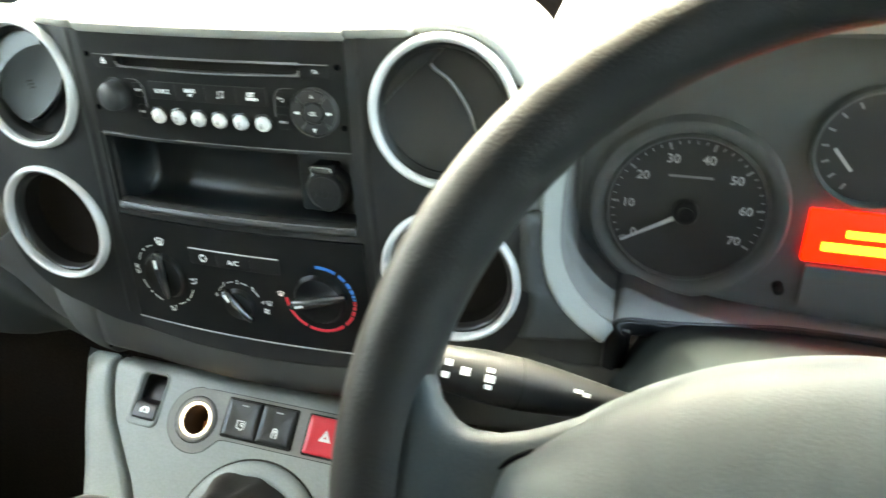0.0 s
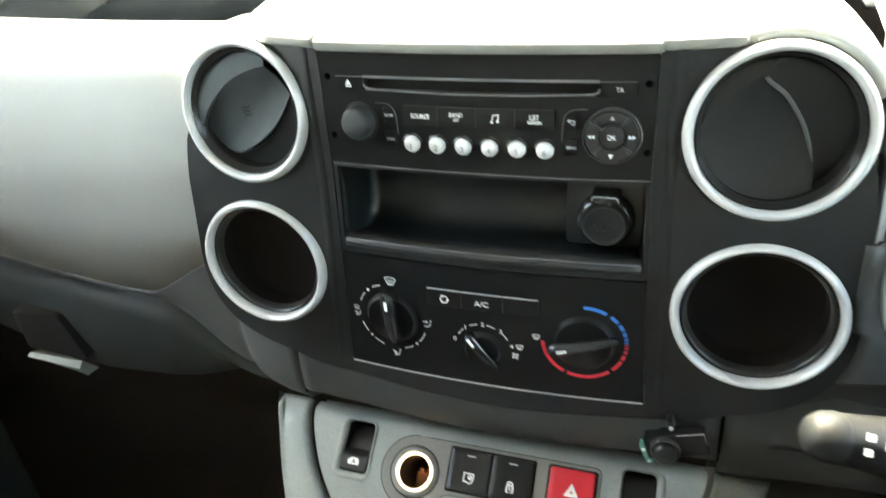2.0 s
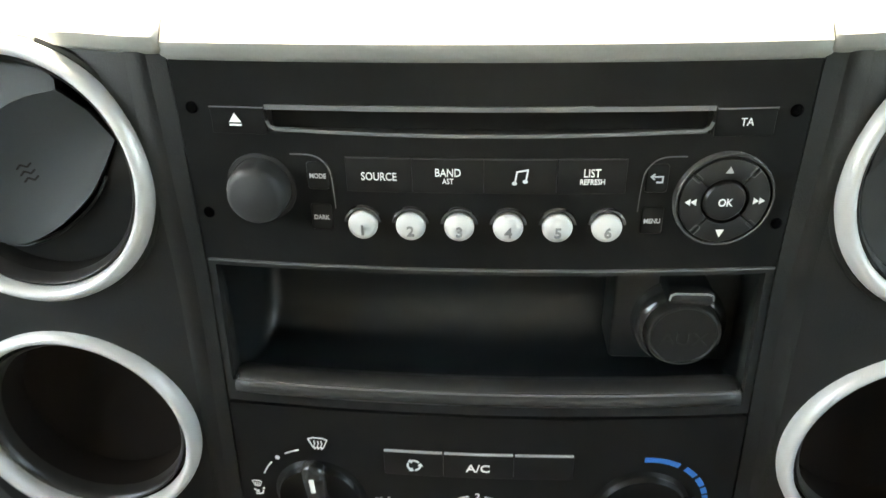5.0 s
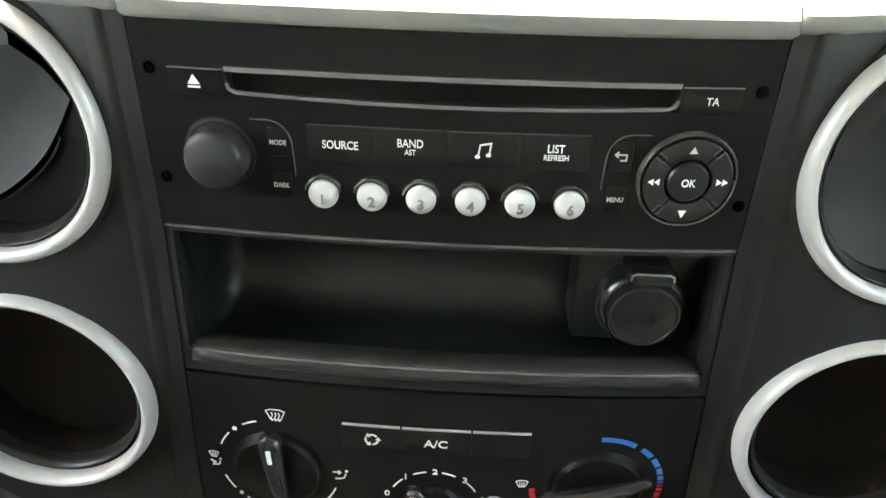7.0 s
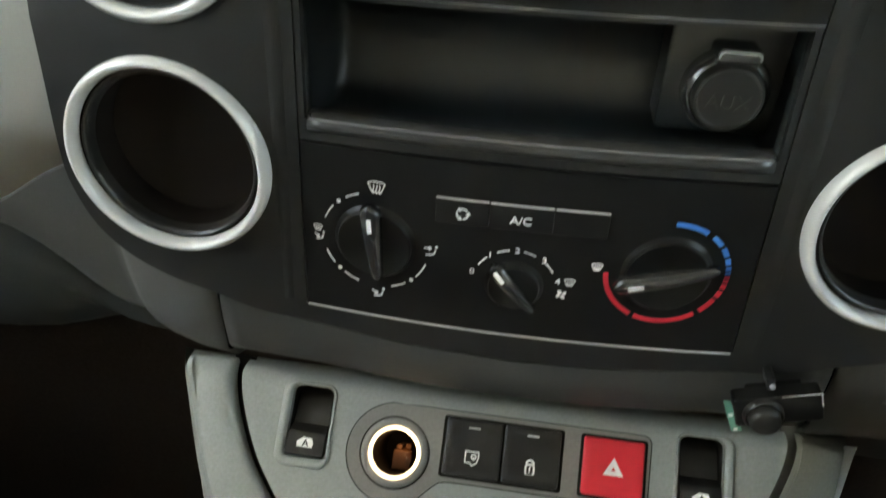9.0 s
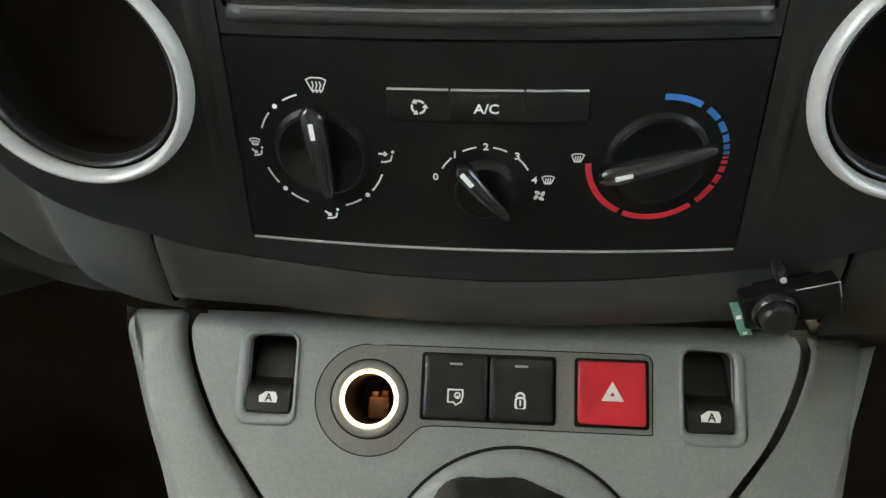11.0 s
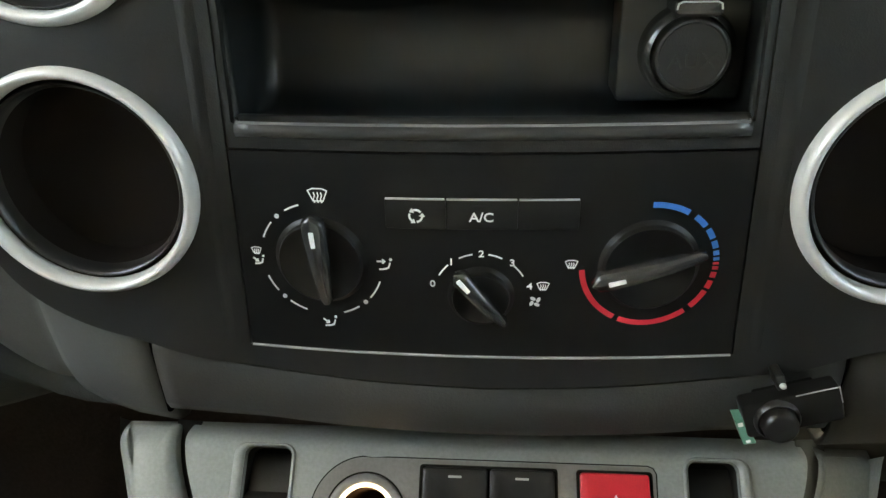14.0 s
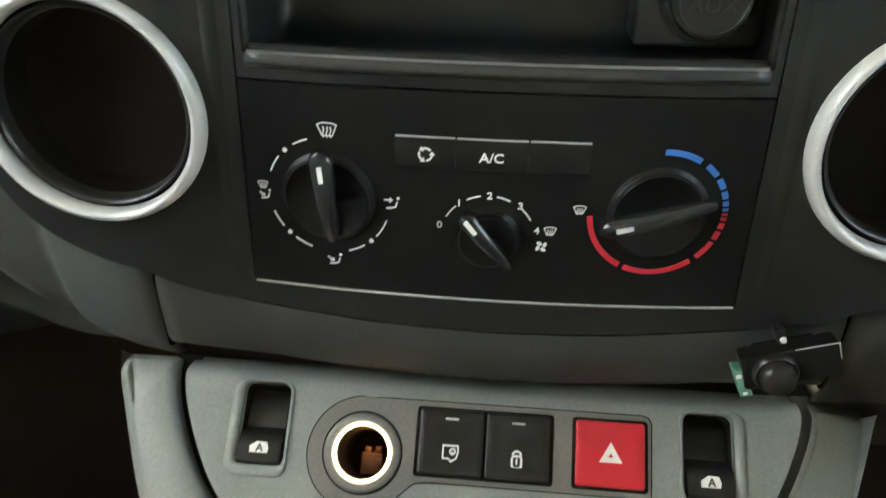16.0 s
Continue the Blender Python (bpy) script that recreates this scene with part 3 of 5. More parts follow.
for a, b in ((-82.8, -66), (66, 83.4)):
    part("slot_button", bowed(prism(rrect(a, b, 92.6, 101.2, 0.4), -0.35, 3, 0.15)), PIANO, radio)
    # Grey strip paints the light line along the button's top.
    part("button_edge", bowed(strokes([[(x, 101.1) for x in steps(a, b, 5)]], 0.5, -0.3, 0.7)), WORN_GLINT, radio)
for x, z in ((-88.6, 100.3), (89.0, 99.8), (-89.2, 65.4), (90.2, 63.7)):
    part("release_hole", bowed(lathe([(1.9, 0.1), (1.9, -0.2), (1.6, -0.25), (1.45, -0.12), (0, -0.12)], x, z, 16)), HOLE, radio)
knob = part("volume_knob", bowed(lathe([(9.6, 1), (9.6, -1), (9.3, -6.5), (8.5, -8.6), (7.0, -9.4), (0, -9.8)], -70.0, 75.2, 56)), VOLUME, radio, "round rubbery volume knob", sharp=50)
part("knob_collar", bowed(lathe([(11.4, 0.6), (11.2, -0.4), (10.0, -0.6), (9.8, 0.6)], -70.0, 75.2, 48)), BLACK, radio)
for i in range(6):
    x = -38.2 + 15.18 * i
    button = part("preset_button", bowed(lathe([(4.7, 1), (4.7, -1.2), (4.5, -1.9), (3.9, -2.6), (2.6, -3.2), (0, -3.5)], x, 63.9, 32)), BUTTON, radio, "round pale grey preset button", sharp=60)
    part("digit", bowed(words(str(i + 1), x + 0.1, 63.2, 3.3, -3.3, None, 0.35, 1.0, 0.12)), DIGIT, button)
    part("button_socket", bowed(loft([[(x + r * math.cos(radians(a)), y, 64.2 + r * math.sin(radians(a))) for r, y in ((6.1, 0.3), (5.9, -1.2), (5.3, -1.5), (4.9, -0.6))] for a in steps(8, 172, 20)], closed=False)), PADRING, radio)
names = (("SOURCE", ""), ("BAND", "AST"), ("", ""), ("LIST", "REFRESH"))
edges = [-42.5, -22.1, -0.3, 21.5, 42.3]
for i, (big, small) in enumerate(names):
    key = part("mode_key", bowed(prism(rrect(edges[i] + 0.06, edges[i + 1] - 0.06, 75.0, 86.2, 0.3), -0.5, 2, 0.15)), WINDOW, radio, "flat smoked mode key")
    mid = (edges[i] + edges[i + 1]) / 2
    bm = bmesh.new()
    if small:
        words(big, mid, 81.8, 2.5, -0.5, bm, 0.2, 0.8, 0.03)
        words(small, mid + (0 if small == "AST" else 0.3), 79.0, 1.7, -0.5, bm, 0.2, 0.8, 0.03)
    elif big:
        words(big, mid, 80.2, 2.5, -0.5, bm, 0.2, 0.8, 0.03)
    else:
        strokes([[(-1.6, -1.6), (-1.0, 2.0), (2.2, 2.6), (1.7, -1.0)]], 0.5, -0.5, 0.2, bm, mid, 80.2)
        blobs([[(-1.7 + 0.8 * math.cos(a), -1.7 + 0.6 * math.sin(a)) for a in steps(0, 6.0, 10)], [(1.5 + 0.8 * math.cos(a), -1.1 + 0.6 * math.sin(a)) for a in steps(0, 6.0, 10)]], -0.5, 0.2, bm, mid, 80.2)
    part("key_mark", bowed(bm), PRINT, key)
    part("key_edge", bowed(strokes([[(x, 86.1) for x in steps(edges[i] + 0.5, edges[i + 1] - 0.5, 4)]], 0.35, -0.45, 0.3)), PADRING, key)
# Side keys with curved edges.
for s, pair in ((-1, ("MODE", "DARK")), (1, ("", "MENU"))):
    cx = s * 51.4
    edge_line = spline([(s * 59.5, 86.6), (s * 53, 86.4), (s * 49.5, 84.6), (s * 47.4, 81), (s * 46.8, 75), (s * 46.6, 69)], 6)
    # Curved grey line paints the light catching the key's edge.
    part("side_key_edge", bowed(strokes([edge_line], 0.35, 0, 0.45)), WORN_GLINT, radio)
    for z, word in ((79.8, pair[0]), (65.8, pair[1])):
        key = part("side_key", bowed(prism(rrect(cx - 3.4, cx + 3.4, z - 4.6, z + 4.6, 1.2), -0.4, 2, 0.4)), PIANO, radio)
        if word:
            part("key_mark", bowed(words(word, cx, z, 1.5, -0.4, None, 0.2, 0.85, 0.03)), PALEPRINT, key)
        else:
            part("key_mark", bowed(strokes([[(-1.7, 0.6), (1.6, 0.6), (1.6, -1.2), (-0.2, -1.2)], [(-0.8, 1.5), (-1.8, 0.6), (-0.8, -0.3)]], 0.45, -0.4, 0.2, None, cx, z)), PALEPRINT, key)
# Round four-way pad.
cx, cz = 72.2, 72.6
part("pad_dish", bowed(lathe([(15.6, 0.6), (15.4, -1.2), (14.9, -1.9), (14.3, -1.7), (14.0, 0.4), (0, 0.6)], cx, cz, 56)), PADRING, radio)
for a0 in (50, 140, 230, 320):
    out = arc(cx, cz, 13.6, a0 + 0.7, a0 + 89.3, 14) + arc(cx, cz, 7.2, a0 + 88.7, a0 + 1.3, 10)
    part("pad_key", bowed(prism(out, -2.0, 1, 0.35)), KNOB, radio)
    c, q = math.cos(radians(a0)), math.sin(radians(a0))
    part("pad_notch", bowed(strokes([[(cx + r * c - w * q, cz + r * q + w * c) for r, w in ((13.4, 0.9), (10.8, 0.9), (10.3, 0), (10.8, -0.9), (13.4, -0.9))]], 0.3, -1.95, 0.25)), WORN_GLINT, radio)
part("ok_key", bowed(lathe([(6.4, 1), (6.4, -1.8), (5.8, -2.5), (0, -2.7)], cx, cz, 40)), KNOB, radio)
part("pad_mark", bowed(words("OK", cx, cz, 2.4, -2.65, None, 0.2, 0.85, 0.04)), PRINT, radio)
tri = [(-1.2, -1.0), (1.2, -1.0), (0, 1.1)]
part("pad_mark", bowed(blobs([tri], -2.0, 0.2, None, cx, cz + 10.2)), PALEPRINT, radio)
part("pad_mark", bowed(blobs([[(-1.3, 1.2), (0, -1.4), (1.3, 1.2)]], -2.0, 0.2, None, cx, cz - 10.6)), PRINT, radio)
for s in (-1, 1):
    arrows = [[(s * q, -1.1), (s * (q + 1.7), 0), (s * q, 1.1)][:: s] for q in (-1.8, 0.0)]
    part("pad_mark", bowed(blobs(arrows, -2.0, 0.2, None, cx + s * 10.4, cz)), PRINT, radio)
part("eject_mark", bowed(blobs([[(-1.9, -0.9), (1.9, -0.9), (0, 2.0)], [(-1.9, -2.0), (1.9, -2.0), (1.9, -1.4), (-1.9, -1.4)]], -0.5, 0.2, None, -75.2, 97.2)), PRINT, radio)
part("ta_mark", bowed(words("TA", 75.1, 97.0, 2.3, -0.5, None, 0.2, 0.9)), PRINT, radio)
part("lower_lip", bowed(strokes([[(x, 48.2) for x in steps(-92.5, 92.8, 24)]], 0.5, 0.0, 1.2)), WORN_GLINT, radio)

# ---- open storage tray with the audio socket ----
tray = thing("storage_tray", "open black storage tray below the radio", "storage tray", base=(0, 0, 15))
part("frame", centre_plate(sorted(set(steps(-1, 1, 26) + [-0.972, 0.972])), [-13.0, -3.5, 8, 22, 45.6, 47.6], lambda x, z: -90.9 < x < 90.9 and -3 < z < 45.5, 0.6, 5.0), BLACK, tray, sharp=25)
# The tray is one smooth hollow that rounds into its ends.
HOLLOW = spline([(1.5, 45.9), (18, 45.2), (30, 42), (38, 34), (41, 22), (40, 8), (36, -1), (28, -5.5), (18, -6), (9, -3.6), (5, -2.0)], 4)
rows = []
for x in [-91.6, -91.2, -90.4, -89.4, -88, -86, -84, -82, -70] + steps(-60, 60, 12) + [70, 82, 84, 86, 88, 89.4, 90.4, 91.2, 91.6]:
    k = 1 - max(0.0, (abs(x) - 83) / 8.8) ** 3
    rows.append([(x, bow(x) + 1.5 + (y - 1.5) * k, z) for y, z in HOLLOW])
part("tray_hollow", loft(rows, closed=False), TRAYBOX, tray, "smooth black hollow of the tray", solid=2.0, sharp=80)
lip = [[(x, bow(x) + yy, zz) for yy, zz in ((13, -4.6), (8.5, -2.2), (4.5, -1.5), (1.4, -2.6), (-0.6, -4.4), (-1.2, -6.4), (-0.4, -8.2), (2, -9.2))] for x in steps(-91.4, 91.6, 30)]
part("tray_lip", loft(lip, closed=False), LIP, tray, "rounded lip of the tray floor", solid=1.5, sharp=60)
# Strip holds both the lip's wear and its highlight, as base colour.
part("lip_wear_glint", bowed(strokes([[(x, -3.3) for x in steps(-90.6, 90.8, 26)]], 1.2, 0.9, 0.8)), WORN_GLINT, tray, "worn edge of the lip with a painted highlight")
part("socket_panel", prism(rrect(46.5, 90.4, -0.4, 45.2, 2.2), 15, 34, 1.2), TRAYBOX, tray, "raised panel behind the socket", sharp=50)
aux = thing("audio_socket", "round black rubber cover on an audio socket in the tray", "socket", base=(69.5, 5, 18))
part("socket_body", lathe([(16.6, 38), (16.4, 11), (15.8, 9), (14.6, 7.2), (13.6, 6.6), (13.4, 9)], 69.5, 17.8, 48), GRIP, aux, sharp=60)
cap = part("cover", lathe([(12.9, 9), (12.9, 4.6), (12.2, 3.4), (11.4, 3.1), (10.9, 3.7), (0, 3.9)], 69.5, 17.8, 48), BLACK, aux, "round rubber cover", sharp=35)
part("lettering", words("AUX", 69.8, 16.4, 5.2, 3.9, None, 0.35, 1.05), KNOB, cap)
part("hinge_tab", prism(rrect(61.5, 77.5, 31.0, 36.4, 2.0), 1.8, 36, 1.2), GRIP, aux)
# Pale strip paints the glint on the tab's rounded edge.
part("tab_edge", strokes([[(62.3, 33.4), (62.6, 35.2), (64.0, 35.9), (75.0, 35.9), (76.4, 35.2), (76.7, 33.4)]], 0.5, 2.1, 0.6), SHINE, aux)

# ---- climate control panel ----
climate = thing("climate_control_panel", "black heater control panel with three rotary knobs", "control panel", base=(0, 0, -57))
part("faceplate", centre_plate(steps(-0.995, 0.995, 30), [-99.3, -80, -60, -40, -25, -13.6], lambda x, z: False, -0.4, 4.0), PIANO, climate, "smooth black panel", sharp=25)
# Bright line painted as the highlight on the panel's lower ledge.
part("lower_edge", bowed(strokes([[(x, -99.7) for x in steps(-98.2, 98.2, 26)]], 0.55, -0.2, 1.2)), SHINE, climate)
keys = [-37.1, -14.4, 12.0, 34.4]
for a, b in zip(keys, keys[1:]):
    key = part("push_key", bowed(prism(rrect(a + 0.08, b - 0.08, -42.4, -30.2, 0.9), -1.4, 2, 0.2)), WINDOW, climate)
    # Pale strip paints the highlight on the key's upper edge.
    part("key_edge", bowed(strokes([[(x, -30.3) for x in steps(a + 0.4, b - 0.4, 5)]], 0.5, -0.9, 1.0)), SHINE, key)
part("key_mark", bowed(words("A/C", -1.3, -37.3, 3.5, -1.4, None, 0.2, 1.08, 0.07)), PRINT, climate)
part("key_lamp", bowed(blobs([rrect(-5.2, 2.6, -33.2, -32.2, 0.3)], -1.4, 0.1)), EDGE, climate)
loop = [arc(0, 0, 2.4, a + 18, a + 95, 8) for a in (20, 140, 260)]
heads = []
for a in (20, 140, 260):
    c, t = Vector((2.4 * math.cos(radians(a + 95)), 2.4 * math.sin(radians(a + 95)))), Vector((-math.sin(radians(a + 95)), math.cos(radians(a + 95))))
    n = Vector((t.y, -t.x))
    heads.append([tuple(c + n * 1.1), tuple(c + t * 1.5), tuple(c - n * 1.1)])
part("key_mark", bowed(blobs(heads, -1.4, 0.2, strokes(loop, 0.75, -1.4, 0.2, None, -25.6, -37.1), -25.6, -37.1)), PRINT, climate, "recirculation arrows")


def turned(bm, cx, cz, deg):
    """Turns a shape built pointing up about the point cx, cz."""
    c, s = math.cos(radians(deg)), math.sin(radians(deg))
    for v in bm.verts:
        x, z = v.co.x, v.co.z
        v.co.x, v.co.z = cx + c * x - s * z, cz + s * x + c * z
    return bm


def rotary(cx, cz, r, deg, length, width, tall, mark, shift):
    k = part("knob", bowed(lathe([(r + 2.6, 0.4), (r + 2.0, -0.5), (r + 0.6, -1.0), (r + 0.1, -1.8), (r - 0.1, -3.4), (r - 0.3, -3.65), (r - 0.55, -3.65), (r - 1.0, -3.2), (0, -2.4)], cx, cz, 56)), DISC, climate, "rotary knob with a raised grip", sharp=45)
    rings = []
    for i in range(19):
        u = -1 + i / 9
        # Broad and round at the pointer end, narrowing to the tail.
        w = width * (0.78 + 0.22 * u) * math.sqrt(max(0.02, 1 - max(0.0, (u - 0.72) / 0.285) ** 2)) * (1 if u > -0.96 else 0.7)
        y = -3.4 - tall * (1 - 0.6 * ((u - 0.2) / 1.2) ** 2)
        z = u * length / 2 + shift
        rings.append([(-w / 2, -2.2, z), (-w / 2 * 0.96, y + 2.2, z), (-w / 2 * 0.8, y + 0.9, z), (-w / 2 * 0.42, y + 0.15, z), (0, y, z), (w / 2 * 0.42, y + 0.15, z), (w / 2 * 0.8, y + 0.9, z), (w / 2 * 0.96, y + 2.2, z), (w / 2, -2.2, z)])
    grip = turned(loft(rings, closed=True, cap0=True, cap1=True), cx, cz, deg)
    part("grip", bowed(grip), GRIP, k, sharp=70)
    u = (mark - shift) * 2 / length
    ym = -3.4 - tall * (1 - 0.6 * ((u - 0.2) / 1.2) ** 2)
    part("pointer", bowed(turned(blobs([rrect(-0.9, 0.9, mark - 3.2, mark + 3.2, 0.3)], ym + 0.35, 0.6), cx, cz, deg)), PRINT, k, "white pointer line")
    return k


rotary(-63.8, -57.8, 16.5, 4, 38, 10.5, 4.4, 12.0, 1.5)
rotary(-1.6, -71.3, 11.0, 40, 30, 8.0, 4.0, 10.0, 0.5)
rotary(61.5, -58.2, 17.0, 105, 43, 9.0, 4.4, 12.8, 0.5)
SCREEN = [[(-3.2, 1.9), (-1.6, 2.6), (1.6, 2.6), (3.2, 1.9), (1.7, -1.7), (-1.7, -1.7), (-3.2, 1.9)], [(-1.2, -2.4), (-1.5, -1), (-1.0, 0.2), (-1.3, 1.3)], [(0, -2.4), (-0.3, -1), (0.2, 0.2), (0, 1.3)], [(1.2, -2.4), (0.9, -1), (1.4, 0.2), (1.1, 1.3)]]
SEAT = [[(-2.8, -2.4), (-0.6, -2.2), (0.9, -1.6), (1.6, 0.6)]]
ARROW_DOWN, ARROW_IN = [[(-3.4, 0.9), (-1.2, -0.8)], [(-2.4, -1.0), (-1.1, -0.9), (-1.2, 0.3)]], [[(-3.6, 1.1), (-0.6, 1.1)], [(-1.4, 2.0), (-0.5, 1.1), (-1.4, 0.2)]]
HEAD = [[(1.9 + 0.65 * math.cos(a), 2.0 + 0.65 * math.sin(a)) for a in steps(0, 6.0, 8)]]


def printed(name, bm, mat=PRINT, label=""):
    part(name, bowed(bm), mat, climate, label)


Y0 = -0.4
printed("airflow_symbol", strokes(SCREEN, 0.42, Y0, 0.2, None, -62.5, -30.6, 1.15), label="white windscreen symbol")
both = strokes(SCREEN, 0.34, Y0, 0.2, None, -90.1, -55.0, 0.62)
strokes(SEAT + ARROW_DOWN, 0.65, Y0, 0.2, both, -89.2, -58.8, 0.8)
printed("airflow_symbol", blobs(HEAD, Y0, 0.2, both, -89.2, -58.8, 0.8), label="white windscreen and footwell symbol")
printed("airflow_symbol", blobs(HEAD, Y0, 0.2, strokes(SEAT + ARROW_DOWN, 0.65, Y0, 0.2, None, -62.4, -85.4, 1.0), -62.4, -85.4, 1.0), label="white footwell symbol")
printed("airflow_symbol", blobs(HEAD, Y0, 0.2, strokes(SEAT + ARROW_IN, 0.65, Y0, 0.2, None, -38.2, -58.2, 1.0), -38.2, -58.2, 1.0), label="white face-level symbol")
for a, b in ((106, 121), (140, 158), (199.5, 217), (232, 250), (287, 304), (319.5, 340)):
    printed("scale_dash", strokes([arc(-63.8, -57.8, 24.2, a, b, 8)], 0.65, Y0, 0.2))
for a in (131, 225, 312.5):
    printed("scale_dot", blobs([circle(-63.8 + 24.2 * math.cos(radians(a)), -57.8 + 24.2 * math.sin(radians(a)), 0.95, 12)], Y0, 0.2))
for word, x, z in (("0", -20.3, -66.1), ("1", -12.9, -56.4), ("2", -1.4, -52.8), ("3", 10.3, -56.5), ("4", 17.1, -66.6)):
    printed("speed_digit", words(word, x, z, 2.7, Y0, None, 0.2, 1.15, 0.06))
for a, b in ((133, 151), (100, 117), (64, 81), (29, 47)):
    printed("scale_dash", strokes([arc(-1.6, -71.3, 18.4, a, b, 6)], 0.55, Y0, 0.2))
printed("airflow_symbol", strokes(SCREEN, 0.36, Y0, 0.2, None, 22.2, -66.8, 0.72))
fan = bmesh.new()
for a in (30, 120, 210, 300):
    px, pz = 19.3 + 1.5 * math.cos(radians(a)), -73.5 + 1.5 * math.sin(radians(a))
    blobs([[(px + 1.2 * math.cos(b) * math.cos(radians(a + 35)) - 0.72 * math.sin(b) * math.sin(radians(a + 35)), pz + 1.2 * math.cos(b) * math.sin(radians(a + 35)) + 0.72 * math.sin(b) * math.cos(radians(a + 35))) for b in steps(0, 6.0, 10)]], Y0, 0.2, fan)
printed("fan_symbol", fan)
printed("airflow_symbol", strokes(SCREEN, 0.36, Y0, 0.2, None, 32.5, -57.3, 0.72))
for a, b in ((92, 60), (53, 40), (36, 26), (23, 16), (13.5, 9), (7, 4)):
    printed("cold_dash", strokes([arc(61.5, -58.2, 25.0, a, b, 8)], 2.2, Y0, 0.2), BLUEPRINT, "blue temperature mark")
for a, b in ((2, 0), (-2, -5), (-7.5, -13), (-16, -24), (-27, -46), (-52, -113), (-118, -177)):
    printed("warm_dash", strokes([arc(61.5, -58.2, 25.0, a, b, 10)], 2.2, Y0, 0.2), REDPRINT, "red temperature mark")

# ---- centre console: sloping switch panel below the strip ----
console = thing("centre_console", "sloping grey plastic centre console panel", "console", CONSOLE_FRAME)


def rolled(bm):
    """The upper edge of the console rolls back under the strip."""
    for v in bm.verts:
        v.co.y += 0.09 * max(0.0, v.co.z - 4.5) ** 2
    return bm


SEAM = spline([(141.5, 16), (141.6, 6), (139.0, -6), (132.5, -22), (124.5, -37), (115, -50), (104, -64), (92, -80), (82, -100), (78, -130)], 5)
outline = [(x, z) for x, z in reversed(SEAM)]
plate = [(-x, z) for x, z in SEAM] + outline
pockets = [rrect(s * 100.6 - 10.8, s * 100.6 + 10.8, -32.4, 4.2, 4.0) for s in (-1, 1)]
bezel_hole = circle(-53.4, -23.6, 14.8, 40)
keys_hole = [rrect(-29.2, 31.8, -31.4, -1.2, 1.4), rrect(40.8, 73.6, -31.8, -1.4, 1.4)]
part("panel", rolled(holed(plate, pockets + [bezel_hole] + keys_hole + [circle(16, -103, 60.0, 64)], 0, 3, (), (6, 8, 10, 12, 14))), CONSOLE, console, "grey grained switch panel", sharp=30)
for s in (-1, 1):
    edge = [(178, 16), (175.5, 4), (170, -9), (155.5, -42), (137, -78), (126, -104), (117, -130)] if s < 0 else [(177, 10), (175, 5), (169, -14), (158, -46), (148, -78), (140, -104), (135, -130)]
    outer = [(s * x, z) for x, z in spline(edge, 5)]
    inner = [(s * (x + (5.5 if s < 0 else 8.6) - 0.01 * z), z) for x, z in SEAM if s < 0 or z < 10]
    loop = inner + outer[::-1] if s < 0 else outer + inner[::-1]
    if s > 0:
        loop = loop[::-1]
    wide = 0.2 if s < 0 else 0.05
    flank = [[(x - s * 0.4, 4.0, z), (x + s * (1.0 + (16 - z) * wide * 0.35), 8.0, z), (x + s * (2.0 + (16 - z) * wide * 0.75), 22.0, z), (x + s * (2.0 + (16 - z) * wide * 0.75), 70, z - 4)] for x, z in outer]
    part("rail_flank", loft(flank if s > 0 else flank[::-1], closed=False), CONSOLE, console, sharp=50)
    rail = prism(loop[::-1], -1.5, 40, 4.5)
    for v in rail.verts:
        v.co.y += (0.12 if s < 0 else 0.75) * max(0.0, abs(v.co.x) - 148) if v.co.y < 20 else 0.0
    part("side_rail", rolled(rail), CONSOLE, console, "grey side rail of the console", sharp=60)
    gap = [(s * (x + (2.7 if s < 0 else 4.2)), z) for x, z in SEAM]
    part("seam", strokes([gap], 12.0, 7.0 if s > 0 else 9.0, 1.0), GROOVE if s > 0 else DEEP, console)
    # Raised surround of each window switch.
    ring = [(3.8, 5.4, 0.4), (3.4, 5.0, -0.8), (2.6, 4.0, -1.5), (1.6, 2.6, -1.5), (0.7, 1.0, -0.9), (0.0, 0.0, 0.6)]
    surround = loft([[(x, y, z) for x, z in rrect(s * 100.6 - 10.9 - g * (1.5 if s < 0 else 0.6), s * 100.6 + 10.9 + g * (0.6 if s < 0 else 1.5), -32.5 - h, 4.3 + g * 0.5, 4.0 + g * 0.5)] for g, h, y in ring])
    part("switch_surround", surround, CONSOLE, console, "raised rim round the switch pocket", sharp=50)
# Raised capsule that carries the socket and the switches.
capsule = [(75.0, -33.6), (75.4, -2.0), (74.2, 0.2), (72, 1.0)] + [(x, 1.0) for x in steps(60, -54, 12)] + arc(-53.4, -23.9, 25.0, 90, 296, 36) + spline([(-40.0, -45.2), (-34.5, -39.6), (-29.5, -35.2), (-24, -34.0)], 5) + [(x, -33.8) for x in steps(-10, 72, 8)]
part("switch_bezel", holed(capsule, [circle(-53.4, -23.6, 17.5, 40)] + keys_hole, -0.7, 1.0), BEZEL, console, "brownish grey capsule-shaped switch bezel", sharp=25)
part("bezel_shadow_gap", strokes([inset(capsule, -0.5) + [inset(capsule, -0.5)[0]]], 0.55, 0.1, 0.25), DEEP, console)

socket = thing("power_socket", "round 12 volt power socket with a glowing ring", "power socket", CONSOLE_FRAME, (-53.4, 0, -23.6))
part("collar", lathe([(17.6, 2), (17.6, -0.8), (17.0, -1.6), (15.2, -2.0), (13.8, -1.6), (13.5, 2)], -53.4, -23.6, 56), BEZEL, socket, sharp=50)
